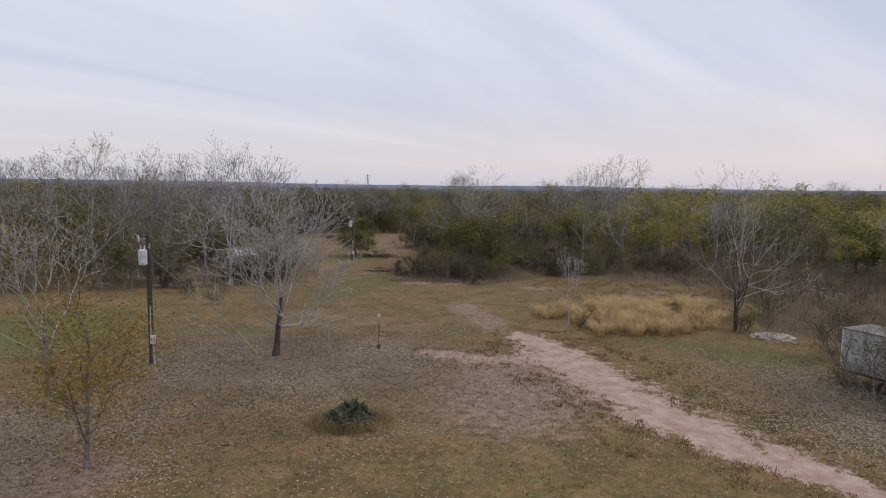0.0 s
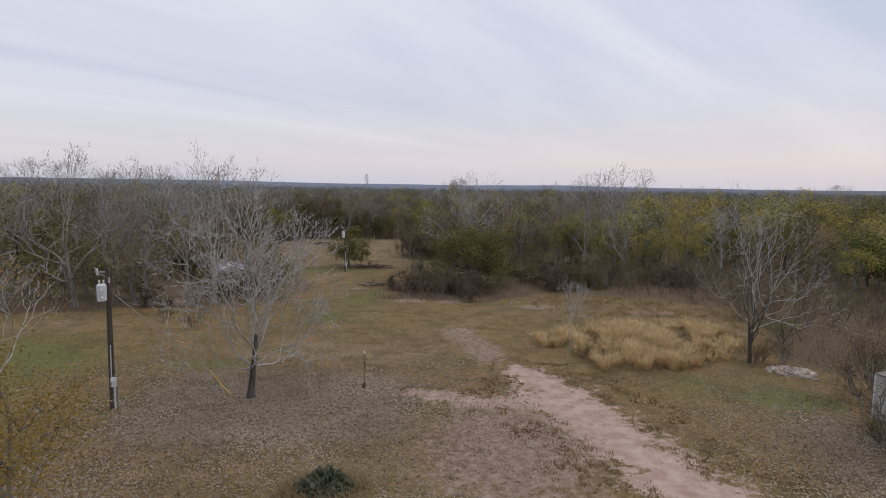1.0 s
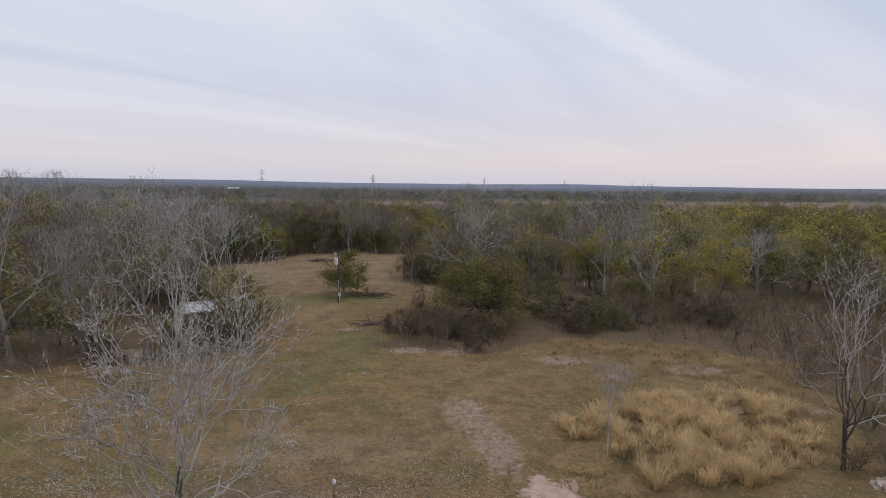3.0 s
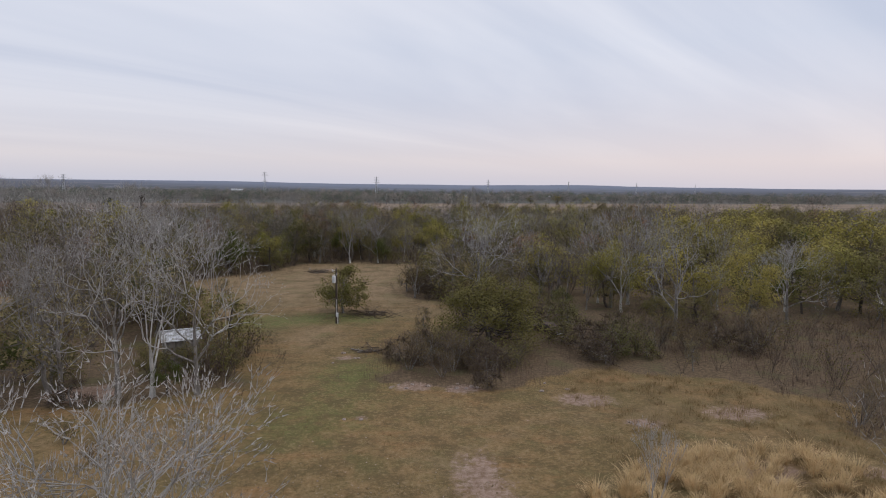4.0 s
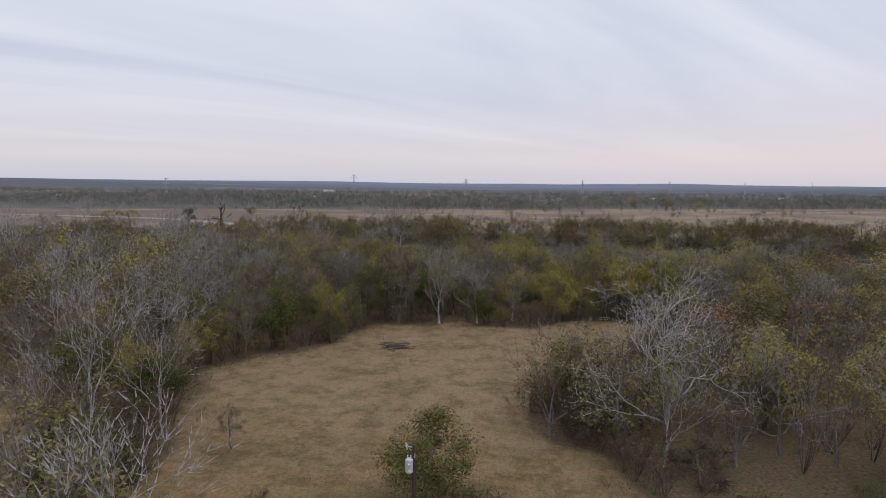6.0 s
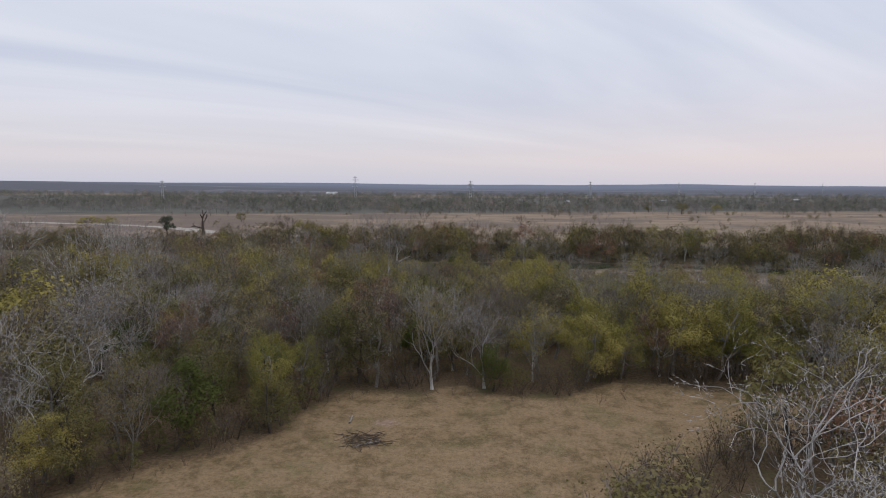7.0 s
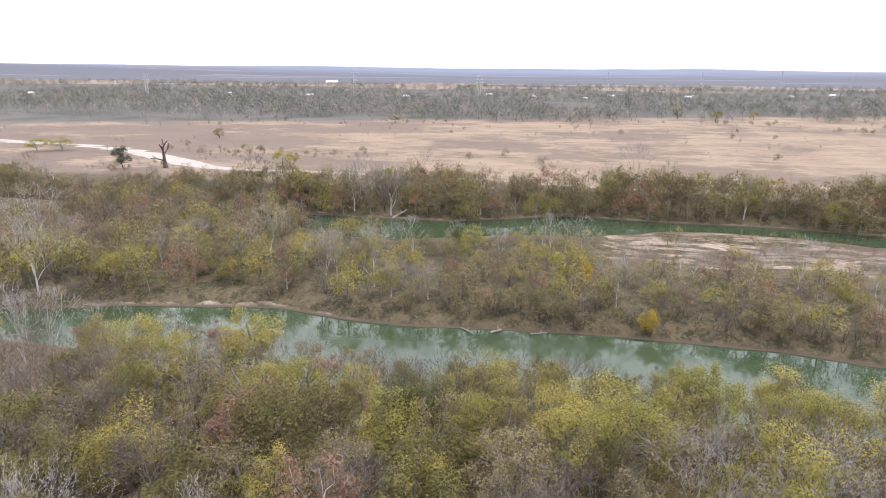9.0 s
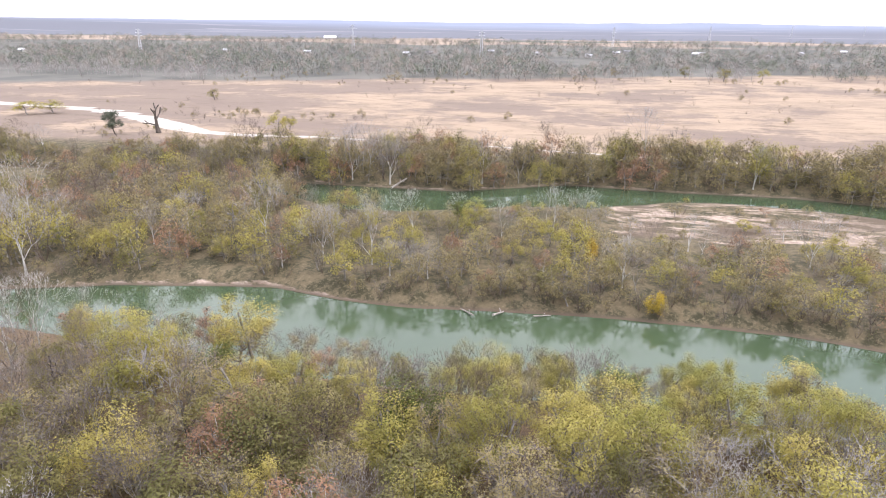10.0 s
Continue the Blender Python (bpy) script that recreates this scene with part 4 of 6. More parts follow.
# woods between the clearing and the river, each tree its own thing
STANDOUT = [(-47.5, 185.0), (-2.1, 183.5), (-59.2, 211.5), (-7.6, 208.2), (1.0, 195.4)]
px, py = scatter(-78, 34, 164, 217, 4.9, lambda x, y: not_open(x, y) & np.all([np.hypot(x - a, y - b + 1.5) > 4.2 for a, b in STANDOUT], axis=0), 21)
for x, y in zip(px, py):
    k = pick(g, RIVER_MIX if g.random() < smooth(172, 198, y) else EDGE_MIX)
    if x > -8 and (k["name"] in ("leafy_tree", "green_tree") or k["name"] == "bare_tree" and g.random() < 0.5):
        k = YELLOW[g.integers(3)]
    elif x < -28 and k["name"] == "willow_tree" and g.random() < 0.5:
        k = (DULL, DULL, OLIVE, RUST)[g.integers(4)][0]
    plant(k, x, y, g.uniform(0.8, 1.25) * (0.92 if y > 203 else (1.1 if y > 196 else 1.15 + 0.22 * smooth(170, 180, y))), g.uniform(0, 360), (g.uniform(-5, 5), g.uniform(-5, 5)), group="trees of the riverside woods", wide=g.uniform(0.85, 1.2))
# the rest of the woods
MIX_DEEP = [(F_YELLOW, 0.25), (F_OLIVE, 0.22), (F_DULL, 0.13), (F_BARE, 0.15), (T_BARE, 0.08), (B_OLIVE, 0.05), (F_PALE, 0.04), (F_GREEN, 0.06), (F_RUST, 0.03)]
MIX_LEFT = [(F_YELLOW, 0.09), (F_OLIVE, 0.17), (F_DULL, 0.15), (F_BARE, 0.25), (T_BARE, 0.13), (B_OLIVE, 0.06), (F_PALE, 0.12), (F_GREEN, 0.03), (F_RUST, 0.02)]
MIX_EDGE = [(F_BARE, 0.24), (T_BARE, 0.14), (F_PALE, 0.10), (F_OLIVE, 0.19), (F_DULL, 0.17), (F_YELLOW, 0.08), (F_RUST, 0.05), (B_OLIVE, 0.06)]
deep = []
for x0, x1, y0, y1, gap, table, seed in ((-135, -78, 100, 218, 6.4, MIX_LEFT, 31), (34, 95, 110, 214, 6.4, MIX_DEEP, 32), (95, 185, 105, 209, 8.0, MIX_DEEP, 37), (-78, 34, 96, 164, 4.9, MIX_EDGE, 33), (-95, -18, 58, 100, 5.5, MIX_LEFT, 34), (30, 95, 62, 110, 5.8, MIX_DEEP, 35), (38, 80, 24, 62, 6.5, MIX_LEFT, 36)):
    px, py = scatter(x0, x1, y0, y1, gap, not_open, seed)
    low = ((px > -8) & (px < 9) & (py > 132) & (py < 152)) | ((px > 20) & (px < 56) & (py < 108)) | ((px > -9) & (px < 20) & (py < 112))
    for x, y in zip(px[~low], py[~low]):
        if -64 < x < -28 and 112 < y < 164:
            plant(pick(g, EDGE_MIX), x, y, g.uniform(0.85, 1.3), g.uniform(0, 360), (g.uniform(-5, 5), g.uniform(-5, 5)), group="trees of the riverside woods", wide=g.uniform(0.85, 1.2))
            continue
        deep.append((pick(g, table), x, y, g.uniform(0.8, 1.4) * (0.85 if y > 206 else 1.4 if y > 140 else 1.1), g.uniform(0, 6.28)))
mass("woodland", deep, "mixed bare and yellowing winter woodland trees", "trees")
# island between the two channels
isle = []
LEFT_MIX = [(T_BARE, 0.12), (B_DULL, 0.28), (B_RUST, 0.14), (F_BARE, 0.22), (B_OLIVE, 0.14), (B_YELLOW, 0.10)]
ISLE_MIX = [(T_BARE, 0.08), (B_DULL, 0.28), (B_YELLOW, 0.14), (B_OLIVE, 0.12), (F_YELLOW, 0.05), (F_BARE, 0.13), (F_DULL, 0.04), (B_RUST, 0.06), (F_PALE, 0.12)]
px, py = scatter(-160, 85, 236, 318, 5.7, lambda x, y: (y > far_water(x) + 3.0) & (y < creek_near(x) - 3.5), 41)
for x, y in zip(px, py):
    bars = smooth(-14, 4, x) * smooth(266, 284, y)
    if g.random() < 0.62 * bars + 0.03:
        continue
    size = g.uniform(0.85, 1.6) * (1 - 0.45 * bars) * (1.0 + 0.35 * smooth(-60, -100, x))
    # lower growth towards the second channel, capped so the camera sees its water
    rise = (1.6 + 0.26 * (float(creek_near(x)) - y)) / 6.5
    k = pick(g, LEFT_MIX if x < -70 and y > 268 else ISLE_MIX)
    isle.append((k, x, y, (min(size, rise) if x > -64 else size) * (0.8 if "thicket" not in k["name"] else 1.0), g.uniform(0, 6.28)))
mass("island_trees", isle, "bare and yellowing small trees on the river island", "trees")
# far bank
bank = []
px, py = scatter(-260, 260, 318, 358, 4.4, lambda x, y: (y > creek_far(x) + 1.5) & (y < creek_far(x) + 21 + 5 * np.sin(x / 13.0) - 6 * smooth(-120, -150, x)), 51)
for x, y in zip(px, py):
    bank.append((pick(g, [(T_BARE, 0.12), (B_DULL, 0.44), (B_OLIVE, 0.10), (B_YELLOW, 0.13), (F_BARE, 0.10), (F_PALE, 0.03), (B_RUST, 0.08)]), x, y, g.uniform(1.15, 1.85) * (1 - 0.35 * smooth(-110, -140, x)), g.uniform(0, 6.28)))
mass("far_bank_trees", bank, "bare and olive trees lining the far river bank", "trees")
# scrub dotted over the fields
scrub = []
for x0, x1, y0, y1, gap, seed in ((-330, -90, 352, 420, 7.5, 91), (-420, 420, 420, 640, 24, 92), (-420, 500, 585, 690, 13, 93)):
    px, py = scatter(x0, x1, y0, y1, gap, lambda x, y: (vnoise(x, y, 38, 17) > 0.56) & (line_dist(x, y, ROAD) > 1.5) & (y > creek_far(x) + 25), seed)
    for x, y in zip(px, py):
        k = B_DULL[g.integers(2)] if g.random() < 0.2 else (T_BARE[g.integers(3)] if g.random() < 0.5 else F_BRUSH[g.integers(3)])
        scrub.append((k, x, y, g.uniform(0.3, 0.75), g.uniform(0, 6.28)))
mass("field_scrub", scrub, "low brown scrub dotted over the dry fields", "scrub")
# undergrowth
under = []
for x0, x1, y0, y1, gap, keep, share, lo, hi, seed in (
        (-90, 55, 60, 218, 5.6, not_open, 0.6, 0.7, 1.3, 61),
        (-140, 90, 236, 322, 4.2, lambda x, y: (y > far_water(x) + 1.0) & (y < creek_near(x) - 1), 0.25, 0.35, 0.8, 62),
        (-180, 110, 316, 356, 5.5, lambda x, y: (y > creek_far(x) + 0.5) & (y < creek_far(x) + 24), 1.0, 0.6, 1.0, 63)):
    px, py = scatter(x0, x1, y0, y1, gap, keep, seed)
    for x, y in zip(px, py):
        if g.random() < share and not (-9 < x < 20 and 70 < y < 112):
            under.append((F_BRUSH[g.integers(3)], x, y, g.uniform(lo, hi), g.uniform(0, 6.28)))
px, py = scatter(24, 66, 60, 106, 2.7, not_open, 64)
for x, y in zip(px, py):
    k = T_BARE[g.integers(3)] if g.random() < 0.45 else F_BRUSH[g.integers(3)]
    under.append((k, x, y, g.uniform(0.25, 0.45) if k["name"] != "shrub" else g.uniform(0.5, 0.9), g.uniform(0, 6.28)))
for x in np.arange(-130, 60, 0.8):
    y = float(far_water(x)) + g.uniform(0.6, 6.0)
    if not (-104 < x < -52 and g.random() < 0.75):
        under.append((F_BRUSH[g.integers(3)] if g.random() < 0.45 else (T_BARE[0] if g.random() < 0.7 else T_DULL[1]), x, y, g.uniform(0.45, 0.95), g.uniform(0, 6.28)))
rim = [(-17.5, 66), (-17, 84), (-26, 90), (-36, 98), (-39, 111), (-47, 126), (-46, 135), (-37, 148), (-33, 161), (-20, 163.5), (-6, 162), (4, 171), (24, 171), (30, 164), (6, 150), (-4, 138), (-8, 127), (-2.5, 116), (3, 106)]
for (ax, ay), (bx, by) in zip(rim[:-1], rim[1:]):
    n = int(math.hypot(bx - ax, by - ay) / 1.1)
    for s in range(n):
        t = s / n
        for out_by in (-1.2, 1.0, 3.2):
            x, y = ax + t * (bx - ax) + g.normal(0, 0.8), ay + t * (by - ay) + g.normal(0, 0.8)
            l = math.hypot(bx - ax, by - ay)
            x, y = x - out_by * (by - ay) / l, y + out_by * (bx - ax) / l
            if out_by < 0:
                if g.random() < 0.35:
                    under.append((F_BRUSH[g.integers(3)], x, y, g.uniform(0.2, 0.55), g.uniform(0, 6.28)))
            elif not_open(np.array([x]), np.array([y]))[0]:
                k = T_OLIVE[0] if g.random() < 0.07 else (T_BARE[0] if g.random() < 0.15 else F_BRUSH[g.integers(3)])
                under.append((k, x, y, g.uniform(0.45, 0.7) if k["name"] != "shrub" else g.uniform(0.8, 1.5), g.uniform(0, 6.28)))
mass("undergrowth", under, "tangled brown undergrowth beneath the trees", "undergrowth")


# distant belt of woods, far beyond the fields
def far_tree(seed, h, blobs, n, size, wide=0.42, ball=0.2):
    gg = np.random.default_rng(seed)
    c = np.stack([gg.normal(0, wide, blobs), gg.normal(0, wide, blobs), gg.uniform(0.22, 0.8, blobs)], 1) * h
    lv, lq = leaves(c, n, np.array([ball, ball, ball * 0.8]) * h * 0.6, size, gg, 1.6)
    tv, tq = tubes(np.array([(0, 0, -0.2, 0, 0, 0.7 * h, 0.2, 0.1)]), 4)
    return dict(wood=(tv, tq), twig=(np.zeros((0, 3)), np.zeros((0, 4), int)), leaf=(lv, lq))


# far trees, greyed by the haze put into their leaf colours
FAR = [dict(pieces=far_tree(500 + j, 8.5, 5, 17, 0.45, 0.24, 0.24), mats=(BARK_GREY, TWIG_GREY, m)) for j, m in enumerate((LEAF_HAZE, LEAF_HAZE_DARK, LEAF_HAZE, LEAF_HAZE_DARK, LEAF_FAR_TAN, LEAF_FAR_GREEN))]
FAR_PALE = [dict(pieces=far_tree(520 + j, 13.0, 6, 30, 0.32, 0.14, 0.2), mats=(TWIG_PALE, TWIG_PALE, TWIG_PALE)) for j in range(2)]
belt = []
for x0, x1, y0, y1, gap, seed in ((-700, 700, 640, 900, 10.5, 71), (-850, 850, 900, 1150, 14, 74), (-1500, 1500, 1150, 1560, 25, 72)):
    def keep(x, y):
        edge = 640 + 0.33 * np.clip(x, -300, 700) + 25 * np.sin(x / 41.0)
        return (y > edge) & (vnoise(x, y, 90, 9) > 0.24) & ~((y > 1540) & (y < 1720))
    px, py = scatter(x0, x1, y0, y1, gap, keep, seed)
    for x, y in zip(px, py):
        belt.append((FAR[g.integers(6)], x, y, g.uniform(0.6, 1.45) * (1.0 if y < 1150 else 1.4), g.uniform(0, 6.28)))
for cx, cy, n, w in ((-430, 600, 46, 55), (-300, 590, 22, 26), (120, 690, 12, 18)):
    for _ in range(n):
        belt.append((FAR_PALE[g.integers(2)], cx + g.normal(0, w), cy + g.normal(0, 9), g.uniform(0.7, 1.2), g.uniform(0, 6.28)))
mass("distant_woods", belt, "dark belt of distant woods beyond the fields, haze painted into its leaves", "woods")


# ------------------------------------------------------------ trees that stand by themselves
HERO = tree_kind("bare_tree", BARK_DARK, TWIG_BLEACHED, LEAF_DULL, bare_tree(905, 12.2, 0.25, 0.46, 10, 0.7, 7, low=((0.25, 1.5, 3.0, 1.1), (0.25, 1.4, 0.2, 1.0), (0.5, 1.3, 4.4, 1.0)), open_=0.46, up=0.07, wob=0.23, length=0.25, short=(0.66, 0.9), slim=0.5, third=0.42, twig_level=1, thin=0.026, strip_level=5, sides=10), "bare spreading tree with dark trunk and pale twigs")
plant(HERO, -9.9, 40.6, 1.0, 0, lean=(0, 4), wide=0.86)
SYCAMORE = tree_kind("sycamore_tree", BARK_GREY, TWIG_BLEACHED, LEAF_GOLD, bare_tree(911, 10.6, 0.22, 0.42, 5, 0.55, 7, low=((0.5, 1.2, 3.1, 1.0),), open_=0.44, thin=0.018, length=0.27, short=(0.6, 0.88), slim=0.42, wob=0.16, strip_level=5, twig_level=1, leaf=(1, 0.3, 0.05)), "whitish sycamore, almost bare, beside the utility pole")
plant(SYCAMORE, -18.4, 31.8, 1.0, 0, wide=1.0)
ORANGE = tree_kind("young_tree", BARK_GREY, TWIG_BROWN, LEAF_ORANGE, shape_tree(917, "leafy", 7.3, 0.10, leaf=(26, 0.5, 0.047)), "young tree with sparse orange-brown leaves in leaf litter")
plant(ORANGE, -12.8, 25.3, 1.0, 10, wide=1.15)
SAPLING = tree_kind("sapling", BARK_PALE, TWIG_BLEACHED, LEAF_DULL, bare_tree(921, 5.6, 0.065, 0.3, 5, 0.3, 6, open_=0.28, thin=0.015, twig_level=1, strip_level=4), "slender bare grey sapling in the tall grass")
plant(SAPLING, 10.6, 50.3, 1.08, 0, wide=0.65)
MULTI = tree_kind("bare_tree", BARK_DARK, TWIG_WHITE, LEAF_DULL, bare_tree(930, 13.4, 0.2, 0.36, 4, 0.6, 6, stems=2, lean=0.12, length=0.3, short=(0.6, 0.88), low=((0.5, 1.1, 3.3, 0.9), (0.75, 1.0, 0.1, 0.9)), open_=0.5, wob=0.24, up=0.1, third=0.15, thin=0.016, twig_level=2, strip_level=4, slim=0.5), "many-stemmed bare tree beside a pale dirt pile")
plant(MULTI, 23.4, 49.2, 1.0, 200, wide=0.85)
plant(SYCAMORE, 29.0, 39.5, 1.12, 150, wide=1.1, label="bare pale tree arching over the old trailer")
BIG = "tall bare tree with pale grey crown of fine twigs"
for j, (x, y, s, r, w) in enumerate(((-25.6, 69.2, 1.08, 10, 0.8), (-19.6, 70.2, 1.0, 130, 0.8), (-36, 66.7, 1.06, 60, 1.0), (-29.5, 68.2, 0.98, 220, 0.85), (5.0, 116, 1.06, 300, 1.1), (7.5, 131, 1.08, 20, 1.15), (15, 118, 0.74, 80, 0.9), (28, 94.6, 1.1, 170, 0.95),
                                     (46, 103, 0.82, 30, 1.0), (-54.5, 134.5, 0.72, 70, 0.7), (-63, 153, 0.9, 150, 0.8), (-58, 154, 1.0, 20, 1.1), (-71, 165, 0.95, 80, 1.1),  (-56, 140, 0.85, 200, 1.2), (-60, 149, 0.9, 10, 1.1), (17, 150, 0.9, 100, 1.1))):
    plant(TALL[j % 4], x, y, s, r, label=BIG, wide=w, group="tall bare trees")
plant(PALE[0], -2.1, 183.5, 1.25, 40, wide=1.1)
for x, y, s in ((12, 180, 1.2), (22, 190, 1.15), (30, 178, 1.2), (9, 198, 0.9), (-70, 178, 1.1), (-58, 170, 1.15), (-22, 172, 1.0), (-51.6, 160.7, 1.0), (-38.6, 167.5, 0.9)):
    plant(PALE[int(s * 100) % 3], x, y, s, x * 31, wide=1.0)
plant(PALE[1], 1.0, 195.4, 0.72, 140, wide=1.2)
plant(RUST[0], -47.5, 185.0, 1.5, 20, wide=0.95)
ROUND_OAK = tree_kind("oak_tree", BARK_DARK, TWIG_BROWN, LEAF_OAK, dome_tree(940, 9.0, 9.4, -1.2, 60, 240, 0.085, 0.26), "round dark olive-green oak on the edge of the clearing")
plant(ROUND_OAK, 5.6, 87.5, 1.03, 0, wide=1.36)
ROUND = tree_kind("round_tree", BARK_GREY, TWIG_BROWN, LEAF_ROUND, dome_tree(944, 6.2, 5.8, -0.9, 40, 190, 0.075, 0.12), "small round green tree behind the meadow pole")
plant(ROUND, -14.2, 105.4, 1.26, 0, wide=1.12)
for kind, x, y, s, w in ((OLIVE[0], 7.8, 92.5, 0.8, 1.2), (OLIVE[1], 15.9, 124, 0.8, 1.4), (OLIVE[2], 24.5, 113, 0.8, 1.4), (OLIVE[0], 16, 104, 0.6, 1.4), (OLIVE[0], 33, 101, 0.72, 1.5), (OLIVE[1], 28, 99, 0.62, 1.5), (DULL[1], -2.4, 90.8, 0.55, 0.8),
                         (BUSH[0], 4.2, 73.6, 1.3, 0.7), (DULL[1], 24.2, 79.5, 0.42, 0.8), (DULL[2], -33.2, 110.9, 0.5, 1.1), (YELLOW[1], 25, 113, 1.3, 1.2), (YELLOW[2], 38, 98, 1.35, 1.0), (YELLOW[0], 59, 113, 1.4, 1.2),
                         (OLIVE[2], -25.5, 74, 0.5, 1.1), (OLIVE[1], -23, 75.8, 0.4, 1.1), (GREEN[1], -22, 70, 0.4, 1.15), (OLIVE[0], -32, 72, 0.6, 1.15), (GREEN[0], -36, 73, 0.62, 1.15), (TWIGGY[0], -30.5, 63, 0.5, 0.9),
                         (YELLOW[1], -59.2, 211.5, 1.5, 1.1), (GREEN[0], -7.6, 208.2, 0.95, 1.3), (YELLOW[0], -16, 210.5, 1.0, 1.2), (YELLOW[2], 15, 211, 1.1, 1.5), (YELLOW[0], -31.4, 192, 1.2, 1.3), (YELLOW[1], -25, 194, 1.15, 1.3), (YELLOW[2], 9, 187, 1.35, 1.0), (YELLOW[0], 28, 183, 1.35, 1.1), (YELLOW[1], 18, 193, 1.3, 1.1), (YELLOW[2], 25, 203, 1.1, 1.2), (YELLOW[0], 33, 195, 1.25, 1.2), (YELLOW[1], 16, 177, 1.2, 1.0)):
    plant(kind, x, y, s, (x * 37 + y * 11) % 360, wide=w)
for j, (x, y, s, w) in enumerate(((-3.0, 79, 1.0, 1.3), (-1.0, 82, 1.15, 1.3), (1.2, 78.5, 1.0, 1.2), (-4.2, 82.5, 0.9, 1.2), (2.5, 81.5, 1.2, 1.3), (0.2, 76.5, 0.7, 1.2), (5.2, 78.5, 0.9, 1.2), (7.5, 82, 1.0, 1.3), (17.9, 84.3, 1.3, 1.1), (15, 86, 1.2, 1.2), (20.5, 86, 1.1, 1.2), (21.5, 84.5, 0.8, 1.2),
                                   (-4.7, 122, 1.6, 1.1), (-1.5, 119, 1.4, 1.2), (0.5, 124, 1.7, 1.2), (2.5, 114, 1.3, 1.2), (7, 112, 1.2, 1.3), (10, 116, 1.5, 1.2), (-2, 128, 1.5, 1.2), (1, 134, 1.4, 1.2), (3, 96, 1.0, 1.3), (8, 98, 1.3, 1.3), (13, 101, 1.3, 1.3), (9, 104, 1.3, 1.3),
                                   (-41, 106, 1.4, 1.2), (-44, 112, 1.5, 1.2), (-38.5, 104, 1.2, 1.2), (-47, 118, 1.4, 1.2), (-49, 108, 1.3, 1.2), (-26.4, 102.4, 0.38, 1.2), (-10.4, 105.2, 0.4, 2.0), (-28, 67, 0.8, 1.2), (-33, 65.5, 0.8, 1.2), (-24, 66.5, 0.45, 1.2), (11.2, 49.2, 0.45, 1.3), (-2.0, 80.5, 1.1, 1.2), (3.6, 79.5, 1.0, 1.2), (0.8, 84, 1.2, 1.3), (6.4, 80, 0.8, 1.3), (16.5, 82, 1.1, 1.3), (19.5, 88.5, 1.3, 1.2), (13.5, 90.5, 1.0, 1.3), (25.5, 84.5, 1.0, 1.3), (10.5, 99.5, 1.4, 1.2), (15.8, 97.5, 1.3, 1.2), (27, 88, 1.1, 1.3), (30.5, 90, 1.2, 1.3), (24, 89, 1.0, 1.3), (33, 86, 1.0, 1.3), (20, 92, 1.2, 1.3), (36, 90, 1.2, 1.3),
                                   (23.2, 48.7, 0.55, 1.2), (24.3, 49.4, 0.6, 1.2), (25.3, 48.6, 0.5, 1.4), (26.5, 34.5, 1.25, 1.2), (22.6, 35.0, 0.5, 1.3), (23.1, 33.6, 1.0, 1.3), (23.9, 31.6, 1.15, 1.2), (25.0, 30.8, 1.1, 1.2), (26, 41, 0.9, 1.3), (28.5, 44, 1.0, 1.2), (29, 55, 0.8, 1.3), (31, 66, 0.9, 1.3), (-20, 57, 0.45, 1.4), (-24, 60, 0.5, 1.3))):
    plant(BUSH[j % 3] if j % 5 in (1, 3, 4) and y > 60 and s > 0.5 else SHRUB[j % 3 if x < 23 or y > 45 else 2], x, y, s, (j * 77) % 360, wide=w, group="shrubs")
# far side of the river
SNAG = tree_kind("dead_tree", BARK_DARK, BARK_DARK, LEAF_DULL, bare_tree(950, 12.0, 0.85, 0.45, 4, 0.95, 2, open_=0.6, thin=0.2, slim=0.6, strip_level=9, length=0.2), "broken dead tree beside the white gravel road")
plant(SNAG, -177, 362.5, 1.0, 30, wide=1.15)
CEDAR = tree_kind("cedar_tree", BARK_DARK, TWIG_BROWN, LEAF_CEDAR, dome_tree(955, 11.5, 9.0, 0.8, 26, 70, 0.26, 0.25), "dark evergreen cedar beside the gravel road")
plant(CEDAR, -192, 356, 1.0, 0, wide=0.95)
for kind, x, y, s, w in ((F_YELLOW[0], -132, 378, 1.0, 1.5), (F_YELLOW[1], -128, 381, 0.8, 1.5), (F_OLIVE[0], 112, 668, 1.6, 1.3), (F_OLIVE[1], 88, 700, 1.4, 1.3), (F_YELLOW[0], 150, 700, 1.2, 1.3), (F_DULL[0], -140, 600, 1.2, 1.8), (F_YELLOW[1], -270, 395, 1.0, 2.2), (F_YELLOW[0], -262, 402, 0.9, 2.2),
                         (F_DULL[1], 30, 690, 1.3, 1.5), (F_OLIVE[1], -215, 470, 0.9, 1.4)):
    plant(kind, x, y, s, (x * 7) % 360, wide=w, label="lone tree in the dry grass beyond the river")
